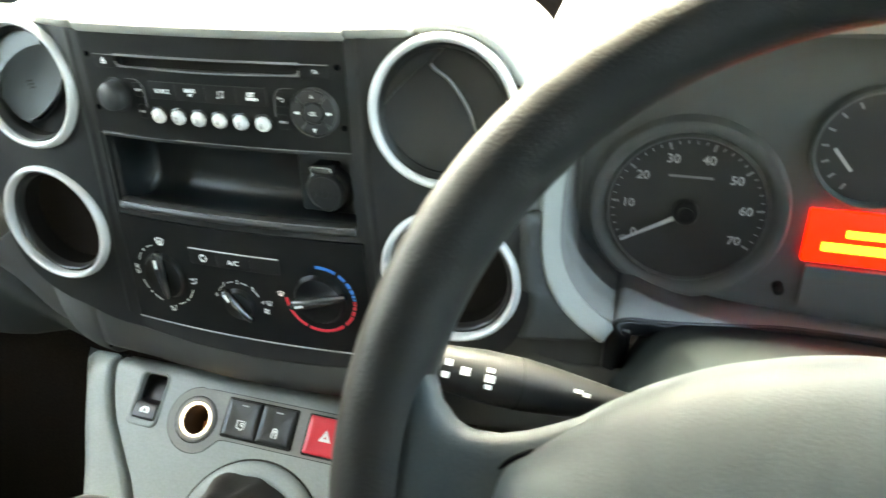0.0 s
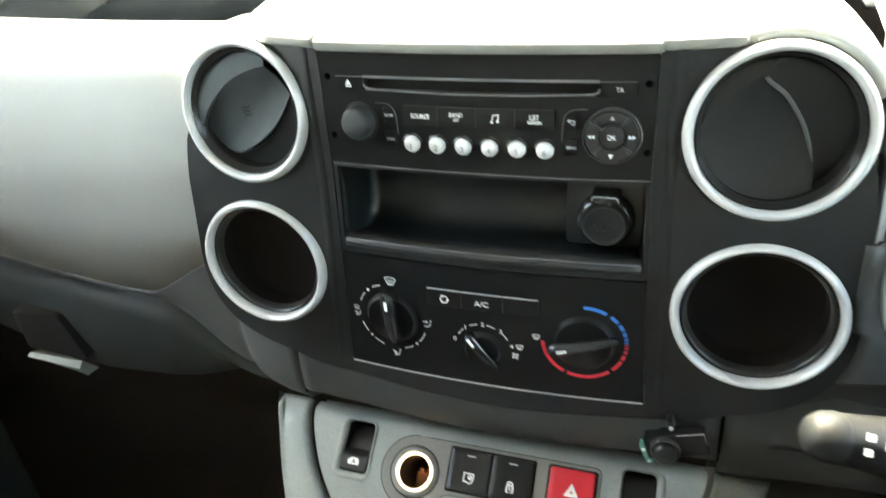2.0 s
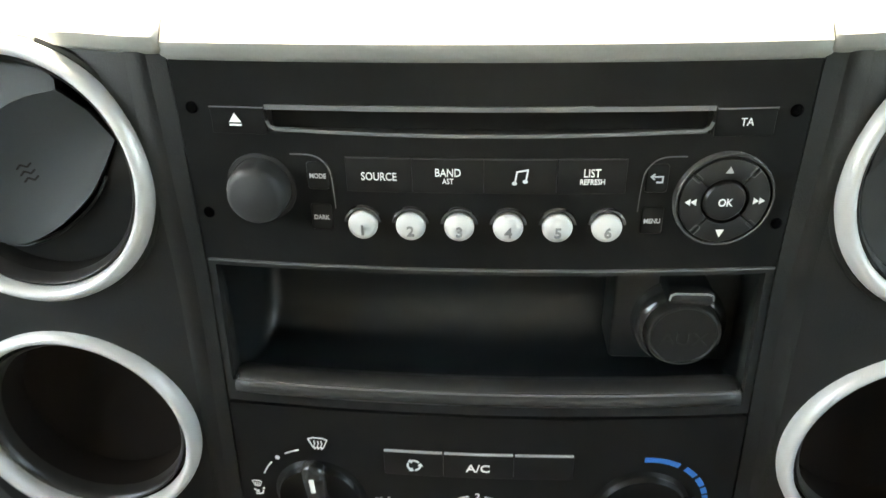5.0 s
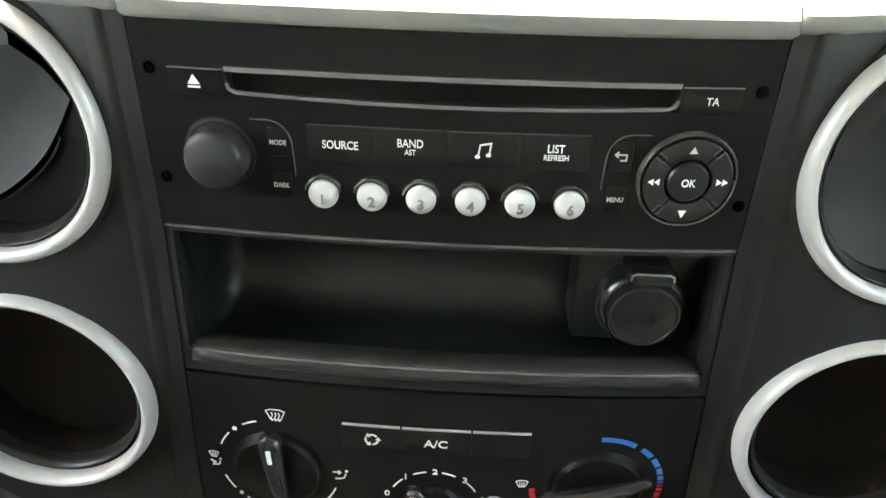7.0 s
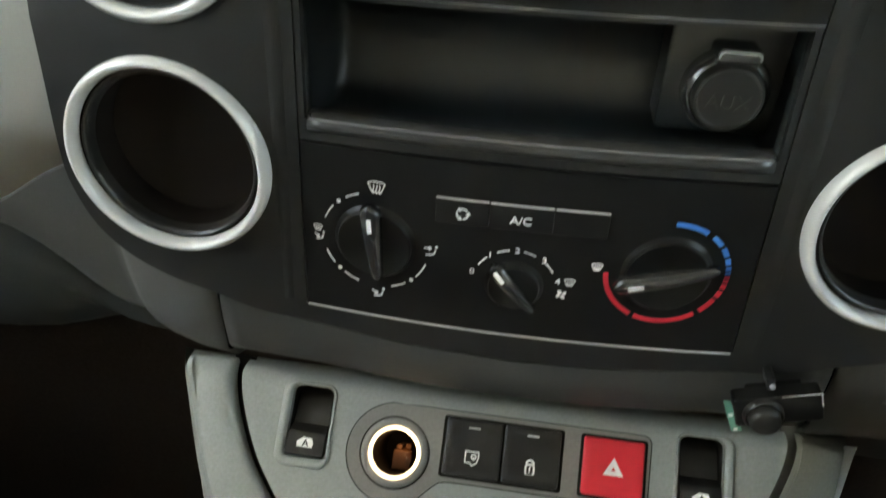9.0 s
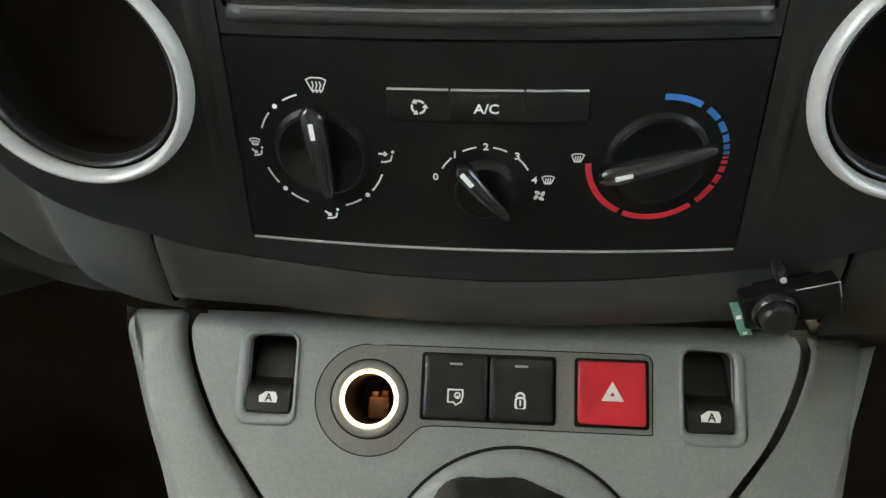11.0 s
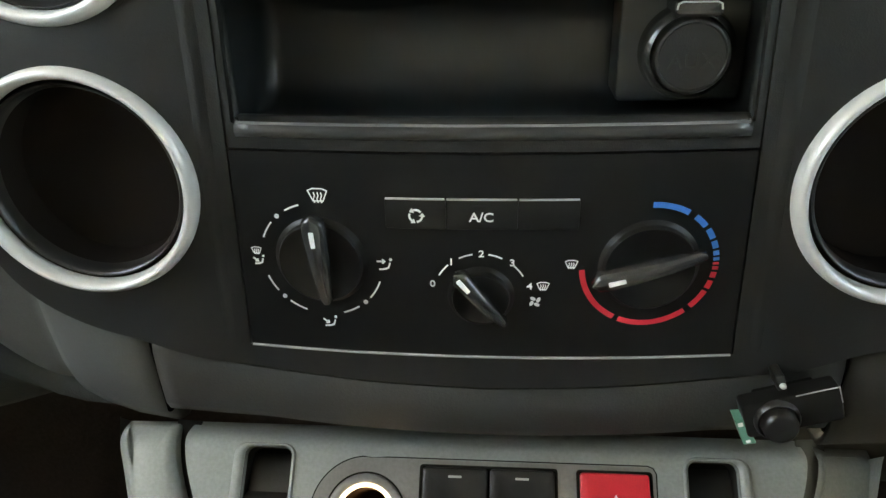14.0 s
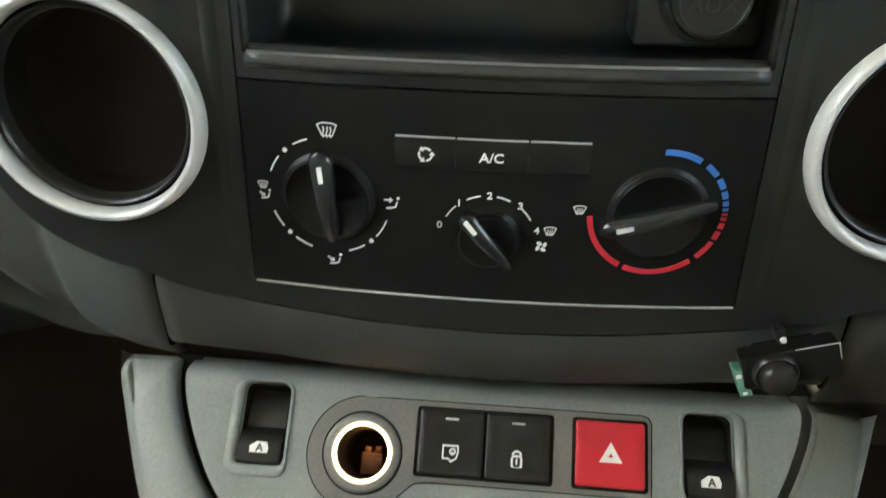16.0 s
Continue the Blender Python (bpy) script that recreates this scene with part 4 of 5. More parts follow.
# Dark ring paints the collar's groove together with the shadow around it.
part("collar_gap_shadow", lathe([(18.5, -0.5), (18.4, -0.85), (17.7, -0.9), (17.5, -0.5)], -53.4, -23.6, 56), DEEP, socket)
part("glow_ring", lathe([(13.5, 1), (13.5, -1.9), (13.1, -2.4), (12.2, -2.4), (11.8, -1.8), (11.6, 1)], -53.4, -23.6, 56), GLOW, socket, "backlit warm white ring", sharp=50)
part("barrel", lathe([(12.0, -1.0), (11.6, 0), (11.2, 4), (10.9, 42), (0, 44)], -53.4, -23.6, 40), DEEP, socket, "dark barrel", sharp=40)
part("contact", prism(rrect(-56.5, -46.2, -33.5, -23, 1.0), 16, 43, 0.8), BRASS, socket)
for x, z, y in ((-53.5, -22.0, 17), (-49.0, -21.4, 20), (-47.5, -27, 14.5)):
    part("contact_tab", prism(rrect(x - 1.6, x + 1.6, z - 1.6, z + 1.6, 0.4), y, 43, 0.4), BRASS, socket)
part("contact_pin", lathe([(2.6, 42), (2.6, 21), (1.6, 19.6), (0, 19.2)], -51.4, -24.5, 20), BRASS, socket)


lamp = new("socket_lamp", bpy.data.lights.new("socket_lamp", "POINT"))
lamp.data.energy, lamp.data.color, lamp.data.shadow_soft_size = 0.00012, (1.0, 0.5, 0.28), 0.003
lamp.matrix_world = CONSOLE_FRAME @ pose(-0.0534, 0.010, -0.0165)


def icon_door(bm, cx, cz):
    strokes([[(-3.4, 3.0), (-3.4, -2.6), (-0.8, -2.6), (0.3, -3.8), (2.6, -2.4), (3.4, 0.4), (3.2, 3.0), (-3.4, 3.0)], arc(0.9, 0.5, 1.2, 0, 360, 12)], 0.7, -1.75, 0.35, bm, cx, cz)
    strokes([[(0.9, 0.4), (0.9, -1.2)]], 0.8, -1.75, 0.35, bm, cx, cz)


def icon_lock(bm, cx, cz):
    strokes([arc(0, 1.6, 1.9, 0, 180, 12)], 0.9, -1.75, 0.35, bm, cx, cz)
    strokes([rrect(-2.1, 2.1, -3.8, 1.4, 1.4) + [rrect(-2.1, 2.1, -3.8, 1.4, 1.4)[0]]], 1.0, -1.75, 0.35, bm, cx, cz)
    strokes([[(0, 0.4), (0, -2.2)]], 0.8, -1.75, 0.35, bm, cx, cz)


def push_switch(name, label, x0, x1, mat, draw, cx, cz):
    sw = thing(name, label, "switch", CONSOLE_FRAME, ((x0 + x1) / 2, 0, -16))
    part("housing", holed(rrect(x0 - 1.2, x1 + 1.2, -32.0, -1.0, 1.6), [rrect(x0 + 0.3, x1 - 0.3, -30.6, -2.2, 1.4)], -0.9, 8), DEEP, sw, sharp=30)
    # The face is slightly dished.
    rings = []
    out = rrect(x0 + 0.3, x1 - 0.3, -30.6, -2.2, 1.6)
    for d, y in ((0, 6), (0, -1.6), (0.25, -2.2), (0.8, -2.6)):
        rings.append([(x, y, z) for x, z in inset(out, d)])
    for k in (0.75, 0.45, 0.15):
        rings.append([((x0 + x1) / 2 + (x - (x0 + x1) / 2) * k, -2.6 + 0.9 * (1 - k * k), -16.4 + (z + 16.4) * k) for x, z in inset(out, 0.8)])
    rings[-4] = [(x, y + 0.9 * max(0.0, 1 - (abs(z + 16.4) / 12.0) ** 2), z) for x, y, z in rings[-4]]
    key = part("key", loft(rings, cap1=True), mat, sw, sharp=50)
    bm = bmesh.new()
    draw(bm, cx, cz)
    part("symbol", bm, PRINT, key)
    if mat is not RED:
        part("lamp", blobs([rrect((x0 + x1) / 2 - 3, (x0 + x1) / 2 + 3, -6.6, -5.6, 0.3)], -2.0, 0.3), PALEPRINT, key)
    return sw


def icon_hazard(bm, cx, cz):
    for r, w in ((5.0, 0.9), (2.0, 0.7)):
        p = [(r * math.sin(radians(a)), r * math.cos(radians(a))) for a in (0, 120, 240, 360)]
        strokes([p], w, -1.75, 0.35, bm, cx, cz)
    p = [(3.6 * math.sin(radians(a)), 3.6 * math.cos(radians(a))) for a in (0, 120, 240, 360)]
    strokes([p], 1.3, -1.75, 0.35, bm, cx, cz)


push_switch("lock_switch", "black door deadlock push switch in the console", -28.4, 1.4, KNOB, icon_door, -13.4, -20.8)
push_switch("lock_switch", "black central locking push switch in the console", 1.8, 31.2, KNOB, icon_lock, 16.2, -21.6)
push_switch("hazard_switch", "red hazard warning push switch with a white triangle", 41.8, 72.8, RED, icon_hazard, 57.6, -17.0)


def window_switch(s):
    cx = s * 100.6
    sw = thing("window_switch", "black rocker window switch in a deep pocket", "switch", CONSOLE_FRAME, (cx, 0, -14), group="window switches")
    well = rrect(cx - 10.9, cx + 10.9, -32.5, 4.3, 4.0)
    part("well", loft([[(x, y, z) for x, z in well] for y in (-0.6, 13)], cap1=True), DEEP, sw)
    key = part("rocker", loft([[(cx - w, y, z) for y, z in ((12, -32), (-1.2, -32), (-2.6, -30.8), (-2.2, -24), (-0.9, -19.8), (0.4, -18.6), (6.5, -15.5), (9.0, -3), (12, 2))] for w in steps(10.0, -10.0, 6)], closed=True, cap0=True, cap1=True), KNOB, sw, "glossy rocker key", sharp=35)
    shape = [(-4.2, -2.4), (4.0, -2.4), (4.4, -0.2), (3.4, 2.4), (-1.2, 2.6), (-4.4, 0.4)]
    sym = part("symbol", blobs([shape], -2.35, 0.25, None, cx, -24.8), PRINT, key)
    part("letter", words("A", cx + 0.3, -24.9, 3.4, -2.6, None, 0.15, 1.0, 0.12), KNOB, sym)
    return sw


for s in (-1, 1):
    window_switch(s)

# ---- gear lever ----
gear = thing("gear_lever", "black gear lever with a leather gaiter in a grey ring", "gear lever", CONSOLE_FRAME, (16, 0, -103))
part("gaiter_ring", lathe([(60.0, 4), (60.0, -1), (58.8, -3.2), (56.0, -4.6), (50.0, -5.4), (46.5, -4.6), (45.0, -1), (44.5, 8)], 16, -103, 72), CONSOLE, gear, "grey plastic gaiter ring", sharp=60)
part("ring_gap", lathe([(61.8, 1.5), (61.6, -0.35), (60.0, -0.35), (59.8, 1.5)], 16, -103, 64, closed=True), DEEP, gear)
rings = []
for i in range(14):
    u = i / 13
    r = 46 * (1 - u) ** 1.1 + 9
    ring = []
    for j in range(72):
        a = 2 * math.pi * j / 72
        w = 1 + 0.09 * math.sin(9 * a + 5 * u) * math.sin(math.pi * u) + 0.05 * math.sin(4 * a - 7 * u)
        ring.append((16 - 12 * u + r * w * math.cos(a), 4 - 62 * u - 7 * math.sin(math.pi * u) * math.cos(3 * a), -103 + 10 * u + r * w * math.sin(a)))
    rings.append(ring)
part("gaiter", loft(rings, cap1=True), LEATHER, gear, "wrinkled black leather gaiter", sharp=80)
part("shaft", tube([(2, -48, -95), (-14, -64, -93), (-36, -74, -101)], [7, 7, 7.5], 20), KNOB, gear)
knob_at = (-43, -90, -103)
prof = [(0, 30), (8, 29), (12, 25), (17, 12), (20, 0), (20, -12), (18, -20), (12, -25), (0, -26)]
part("gear_knob", lathe([(r, y + knob_at[1]) for r, y in prof], knob_at[0], knob_at[2], 40), KNOB, gear, "rounded black gear knob", sharp=60)
part("knob_ring", lathe([(17.4, knob_at[1] - 20.2), (16.6, knob_at[1] - 21.6), (14.4, knob_at[1] - 23.4), (13.8, knob_at[1] - 22.8)], knob_at[0], knob_at[2], 40, closed=True), SILVER, gear, "silver ring on the knob")

# ---- fob keypad clipped to the strip ----
fob = thing("alarm_keypad", "small black alarm touch-key box with a round button", "alarm keypad", FACE @ pose(0.1200, -0.0095, -0.1150, -4, -18, 0))
part("case", prism(rrect(-18.5, 18.5, -8.5, 7.5, 2.0), -8, 0, 1.4), PIANO, fob, "smooth black case")
part("back_pad", prism(rrect(-11, 13, -6, 2, 1.0), 0, 11, 0.5), DEEP, fob)
part("case_edge", strokes([[(2, 7.3), (17.9, 7.3), (18.1, 0)]], 0.4, -7.9, 0.25), PALEPRINT, fob)
part("button_base", lathe([(8.8, -7.5), (8.6, -9.5), (7.8, -10.6), (7.1, -10.2), (6.9, -9.5)], -6.5, -1.5, 40), KNOB, fob, sharp=60)
part("button", lathe([(6.9, -9.0), (6.8, -13.0), (6.3, -14.6), (5.2, -15.4), (0, -15.8)], -6.5, -1.5, 40), KNOB, fob, "round black push button", sharp=60)
part("circuit_edge", prism([(-20.5, -11.5), (-15.5, -12), (-18.0, 0.6), (-21.8, 1.4)], -7, 0, 0.6), GREEN, fob, "green circuit board end")
part("solder_spot", blobs([rrect(-21.0, -19.0, -2.2, -0.4, 0.3), rrect(-19.4, -17.6, -10.6, -9.4, 0.3)], -7, 0.3), PRINT, fob)
part("clip", prism(rrect(-3.0, 0.6, 7.0, 14.0, 1.0), -3, 6, 0.8), KNOB, fob)
part("clip_screw", lathe([(1.3, -3), (1.1, -4.0), (0, -4.4)], -0.9, 9.6, 14), SILVER, fob)

# ---- glovebox handle ----
handle = thing("glovebox_handle", "grey glovebox handle in a dark recess", "handle", base=(-432, 42, -176))
part("recess", prism([(-476, -140), (-472, -180), (-408, -184), (-403, -180), (-420, -142), (-425, -138)], 40, 70, 1.0), DEEP, handle)
part("lever", loft([[(x, 36 + (x + 462) * 0.02, -182), (x, 32, -184 - (x + 468) * 0.06), (x, 38, -187 - (x + 468) * 0.2), (x, 52, -188 - (x + 468) * 0.2)] for x in (-468, -447, -422, -406)], cap0=True, cap1=True), CONSOLE, handle, "pale grey lever")

# ---- steering wheel ----
wheel = thing("steering_wheel", "dark grained steering wheel with a grey airbag cover", "steering wheel", WHEEL_FRAME)
R, r = 177.0, 15.4
part("rim", lathe([(R + r * math.cos(radians(a)), r * 1.04 * math.sin(radians(a))) for a in range(0, 360, 15)], 0, 0, 128, closed=True), WHEEL, wheel, "dark polyurethane rim", sharp=80)
COVER = [(0, 58), (22, 57.4), (39, 55), (51, 52), (67, 47), (84, 39), (97, 31), (108, 23), (120, 13.5), (127.6, 8), (131.6, 2), (133, -10), (130, -28), (118, -50), (95, -72), (60, -88), (25, -94), (0, -95)]
cover = spline(COVER, 4)
cover = cover[::-1] + [(-x, z) for x, z in cover[1:-1]]
rings = []
for k, y in ((1.0, 14), (1.0, -6), (0.985, -13), (0.95, -19), (0.88, -25), (0.75, -31), (0.55, -36), (0.3, -39), (0.1, -40)):
    rings.append([(x * k, y, -12 + (z + 12) * k) for x, z in cover])
for s in (-1, 1):
    seam = [(x * 1.004, -8.4, -12 + (z + 12) * 1.004) for x, z in cover if x * s > 20 and z < 14]
    part("cover_seam", tube(seam, [0.3] + [0.9] * (len(seam) - 2) + [0.3], 8), HOLE, wheel, "dark seam beside the airbag cover")
part("airbag_cover", loft(rings, cap0=True, cap1=True), WHEELPAD, wheel, "padded grey airbag cover", sharp=80)
for s in (-1, 1):
    rows = []
    for x, zt, zb, f, bk in ((92, 32, -62, -5, 16), (98, 29.5, -60, -7, 16), (106, 25.5, -56, -9.5, 15), (115, 21, -51, -10, 15), (125, 16.6, -46, -10.5, 14), (135, 13.6, -42, -11, 13), (144, 13.5, -41, -11, 12), (150, 16, -44, -11.5, 11), (155.5, 22.5, -49, -11.5, 9), (161, 35, -56, -11, 8), (168, 52, -68, -8, 6)):
        ring = []
        for j in range(24):
            a = 2 * math.pi * j / 24
            ring.append((s * x, (f + bk) / 2 + (bk - f) / 2 * math.copysign(abs(math.sin(a)) ** 0.7, math.sin(a)), (zt + zb) / 2 + (zt - zb) / 2 * math.copysign(abs(math.cos(a)) ** 0.7, math.cos(a))))
        rows.append(ring)
    part("spoke", loft(rows, cap0=True, cap1=True), WHEELPAD, wheel, "grey spoke", sharp=80)

# ---- steering column shroud and stalks ----
column = thing("steering_column", "grey and black steering column shroud", "steering column", WHEEL_FRAME, (0, 60, 0))
rows = []
for y, w, zt, zb in ((24, 62, 32, -70), (60, 72, 38, -74), (100, 86, 43, -76), (140, 98, 47, -78), (180, 112, 48, -80), (222, 118, 46, -82), (262, 121, 48, -82), (300, 121, 50, -84)):
    side_face = [(w, -52), (w, -14), (w - 3, -4), (w * 0.92, 6), (w * 0.76, zt - 9), (w * 0.68, zt - 3), (w * 0.58, zt), (w * 0.3, zt + 2)]
    rows.append([(x, y, z) for x, z in [(w * 0.8, zb)] + side_face + [(-x, z) for x, z in side_face[::-1]] + [(-w * 0.8, zb)]])
part("shroud", loft(rows, cap0=True, cap1=True), COLUMN, column, "dark grey plastic shroud", sharp=60)


def stalk(label, tip, base, marks):
    """A switch stalk from its thick tip to its thin root."""
    st = thing("column_stalk", label, "stalk")
    t, b = Vector(tip), Vector(base)
    pts, rad = [], []
    for u, rr in ((0, 2), (0.006, 5), (0.02, 7.4), (0.05, 9.6), (0.11, 10.6), (0.3, 13.0), (0.45, 13.2), (0.6, 11.6), (0.8, 8.4), (1.0, 6.0)):
        pts.append(t + (b - t) * u)
        rad.append(rr)
    part("lever", tube(pts, rad, 28), STALK, st, "black tapering lever", sharp=60)
    cap = [t + (b - t) * (u - 0.004) for u in (0, 0.005, 0.02, 0.05, 0.09, 0.1)]
    part("tip", tube(cap, [2.2, 5.3, 7.8, 10.0, 10.9, 10.5], 28), TIP, st, "grey end of the stalk", sharp=60)
    p = [t + (b - t) * (0.425 + 0.005 * i) for i in range(2)]
    part("collar_groove", tube(p, 13.35, 28), DEEP, st)
    d = (b - t).normalized()
    view = (Vector((215, -390, 186)) - t).normalized()
    out = (view - d * view.dot(d)).normalized()
    side = d.cross(out)
    if marks:
        for u, v, w, h in marks:
            c = t + (b - t) * u + side * v + out * (math.sqrt(max(1, (float(np.interp(u, [0.1, 0.3, 0.45, 0.6, 0.8, 1.0], [10.6, 13.0, 13.2, 11.6, 8.4, 6.0])) + 0.2) ** 2 - v * v)) - 0.3)
            q = [c + d * (i * w / 2) + side * (j * h / 2) for i, j in ((-1, -1), (1, -1), (1, 1), (-1, 1))]
            part("symbol", loft([q, [p2 + out * 0.5 for p2 in q]], cap0=True, cap1=True), PRINT, st, "white printed light symbol")
    return st


stalk("black indicator and light stalk with white symbols", (166, -112, -10.8), (286, -66, -54), ((0.15, -3.5, 3.6, 3.0), (0.145, 2.5, 3.4, 2.8), (0.212, -1.0, 4.4, 3.8), (0.302, -4.0, 3.6, 2.2), (0.302, 0, 4.8, 3.6), (0.302, 4.0, 3.6, 2.2), (0.64, -3.2, 4.6, 1.9), (0.675, -2.2, 3.8, 2.0)))

# ---- instrument cluster and its hood ----
cluster = thing("instrument_cluster", "instrument cluster with a white-needled speedometer and red display", "instrument cluster", base=(380, 75, 0))
part("backplate", prism(rrect(216, 552, -84, 128, 44, 10), 78, 86, 1.0), CLUSTER, cluster, "grey cluster plate")
DX, DZ = 290.5, 0.5
speedo = part("speedometer", lathe([(48, 76.5), (48, 74.8), (0, 74.8)], DX, DZ, 64), DIAL, cluster, "black speedometer face")
part("dial_ring", lathe([(50.4, 77), (50.0, 73.4), (49.2, 72.6), (48.4, 73.4), (47.8, 75)], DX, DZ, 72, closed=True), CLUSTER, speedo)
part("bezel_ring", lathe([(62.5, 79), (61.5, 73), (60, 70.6), (58, 70), (55, 71), (52, 74), (50.6, 77)], DX, DZ, 72, closed=True), CLUSTER, speedo)
for i in range(8):
    a = radians(211 - i * 34.3)
    part("speed_number", words(str(i * 10), DX + 36 * math.cos(a), DZ + 36 * math.sin(a), 5.6, 74.8, None, 0.2, 1.0, 0.14), PRINT, speedo)
for i in range(36):
    a = radians(211 - i * 6.86)
    k = 42.0 if i % 5 == 0 else 44.4
    strokes([[(DX + k * math.cos(a), DZ + k * math.sin(a)), (DX + 46.6 * math.cos(a), DZ + 46.6 * math.sin(a))]], 1.5 if i % 5 == 0 else 0.7, 74.8, 0.2, bm := bmesh.new())
    part("speed_tick", bm, PALEPRINT, speedo)
part("caption_bar", blobs([rrect(DX - 13, DX + 14, 22.6, 24.2, 0.4)], 74.8, 0.2), PALEPRINT, speedo)
a = radians(211)
needle = [(DX + 45 * math.cos(a) + o * 0.5 * math.sin(a), DZ + 45 * math.sin(a) - o * 0.5 * math.cos(a)) for o in (-1.2, 1.2)] + [(DX + o * math.sin(a), DZ - o * math.cos(a)) for o in (1.5, -1.5)]
part("needle", blobs([needle], 70.5, 1.2), PRINT, speedo, "white needle")
part("needle_hub", lathe([(8.0, 74), (8.0, 69.5), (7.2, 68), (5.0, 67.4), (4.2, 68.6), (0, 68.4)], DX, DZ, 40), INNER, speedo, "dark needle hub", sharp=40)
gauge = part("fuel_gauge", lathe([(33, 76.5), (33, 75.0), (0, 75.0)], 390, 50, 56), DIAL, cluster, "small black gauge")
part("gauge_ring", lathe([(36.5, 77), (36, 71), (34.5, 69.6), (33, 71), (32.6, 76)], 390, 50, 56, closed=True), CLUSTER, gauge)
bm = strokes([[(367, 49), (378, 36)]], 2.0, 73.5, 0.6)
part("gauge_needle", bm, PRINT, gauge)
for a in range(120, 241, 20):
    bm = strokes([[(390 + 26 * math.cos(radians(a)), 50 + 26 * math.sin(radians(a))), (390 + 30 * math.cos(radians(a)), 50 + 30 * math.sin(radians(a)))]], 1.4, 75.0, 0.2)
    part("gauge_tick", bm, PALEPRINT, gauge)
display = part("display", prism(rrect(362, 440, -25, 10, 1.5), 73.5, 77, 0.5), LCDRED, cluster, "lit red information display")
for bar in (rrect(384, 436, -6.5, -1.5, 0.8), rrect(372, 432, -16.5, -10.5, 0.8)):
    part("text_bar", blobs([bar], 73.5, 0.2), LCDTEXT, display, "amber bar of unreadable text")
part("lower_display", prism(rrect(366, 440, -58, -28, 1.5), 73.5, 77, 0.5), CLUSTER, cluster, "unlit grey display")
part("reset_button", lathe([(3.6, 77), (3.4, 70), (0, 69)], 353, -46, 24), DEEP, cluster)

lens = part("lens", prism(rrect(226, 545, -74, 116, 40, 10), 50, 51.5, 0.3), LENS, cluster, "clear plastic lens over the dials")
lens.visible_shadow = False

hood = thing("instrument_hood", "grey hood round the instrument cluster", "instrument hood", base=(380, 30, 20))


def opening(grow, y, n=72):
    """The outline of the hood's opening, wider than high, taller above than below."""
    pts = []
    for j in range(n):
        a = 2 * math.pi * j / n
        c, q = math.cos(a), math.sin(a)
        tall = (106 if q > 0 else 78) + grow
        pts.append((384 + (157 + grow) * math.copysign(abs(c) ** 0.75, c), y, 12 + tall * math.copysign(abs(q) ** 0.75, q)))
    return pts


part("hood_throat", loft([[opening(g, y)[j % 72] for j in range(-10, 47)] for g, y in ((8, 80), (8, 60), (7.6, 40), (7.5, 12.5))], closed=False), CLUSTER, hood, "dark inner wall of the hood", solid=-2.0, sharp=60)
# Black edge of the cut-out through which the steering column passes.
EDGE_LINE = spline([(249, 14, -118), (250, 12, -98), (250.2, 12, -80), (251.2, 12, -65.4), (253.9, 12, -55.4), (258, 13.5, -51.2), (266, 18.5, -51.8), (278, 27, -56.4), (296, 36, -60.8), (328, 50, -65.2), (361, 60, -66.8), (416, 67, -69.6), (470, 67, -69.6)], 5)
trim = [[], [], [], [], [], []]
for k, (x, y, z) in enumerate(EDGE_LINE):
    a, b = EDGE_LINE[max(0, k - 5)], EDGE_LINE[min(len(EDGE_LINE) - 1, k + 5)]
    n = math.hypot(b[0] - a[0], b[2] - a[2])
    nx, nz = (b[2] - a[2]) / n, -(b[0] - a[0]) / n
    for row, (d, back) in zip(trim, ((0, 0), (2.0, -2.0), (7.0, -2.6), (11.0, -0.6), (13.4, 6), (14, 40))):
        row.append((x + nx * d, y + back, z + nz * d))
part("column_cutout", loft(trim, closed=False), DISC, hood, "rounded black trim round the column cut-out", solid=1.0, sharp=60)
part("cutout_edge", tube(EDGE_LINE, 1.3, 10), KNOB, hood, "rounded black lip")
part("hood_floor", loft([[(x, y + 0.4, z + 0.6) for x, y, z in EDGE_LINE[20:]], [(x - 1, (y + 80) / 2, z + 2.5) for x, y, z in EDGE_LINE[20:]], [(x - 2, 80, z + 3) for x, y, z in EDGE_LINE[20:]]], closed=False), CLUSTER, hood, "grey floor below the dials", solid=1.0, sharp=60)
RIM = ((7.5, 12.5), (8, 11), (11, 7), (14.8, 2.6), (16.5, 1.6), (18.5, 3))
for name, mat, label, spans in (("hood_rim", SKIN, "pale grey ribbed rim", range(-9, 46)),):
    part(name, loft([[opening(g, y)[j % 72] for j in spans] for g, y in RIM], closed=False), mat, hood, label, solid=-1.5, sharp=80)
for k in range(46):
    a0, a1 = 96 + k * 2.4, 0
    q = radians(a0)

    def on(grow, y):
        c, t = math.cos(q), math.sin(q)
        tall = (106 if t > 0 else 78) + grow
        return (384 + (157 + grow) * math.copysign(abs(c) ** 0.75, c), y, 12 + tall * math.copysign(abs(t) ** 0.75, t))

    if a0 < 148:
        part("rim_rib", tube([on(16.6, 1.9), on(18.8, 3.2), on(21.4, 8.4), on(24.2, 20)], 0.4, 6), SKIN, hood)
rows = []
for g, y, lift in ((18.5, 3, 0), (21, 8, 0), (24, 20, 0), (25, 60, 0), (24, 110, -3), (20, 180, -12)):
    rows.append([(x, y, z + (lift if z > 30 else 0)) for x, _, z in [opening(g, y)[j % 72] for j in range(-9, 46)]])
part("hood_shell", loft(rows, closed=False), SKIN, hood, "grey outer shell of the hood", solid=-2.0, sharp=80)
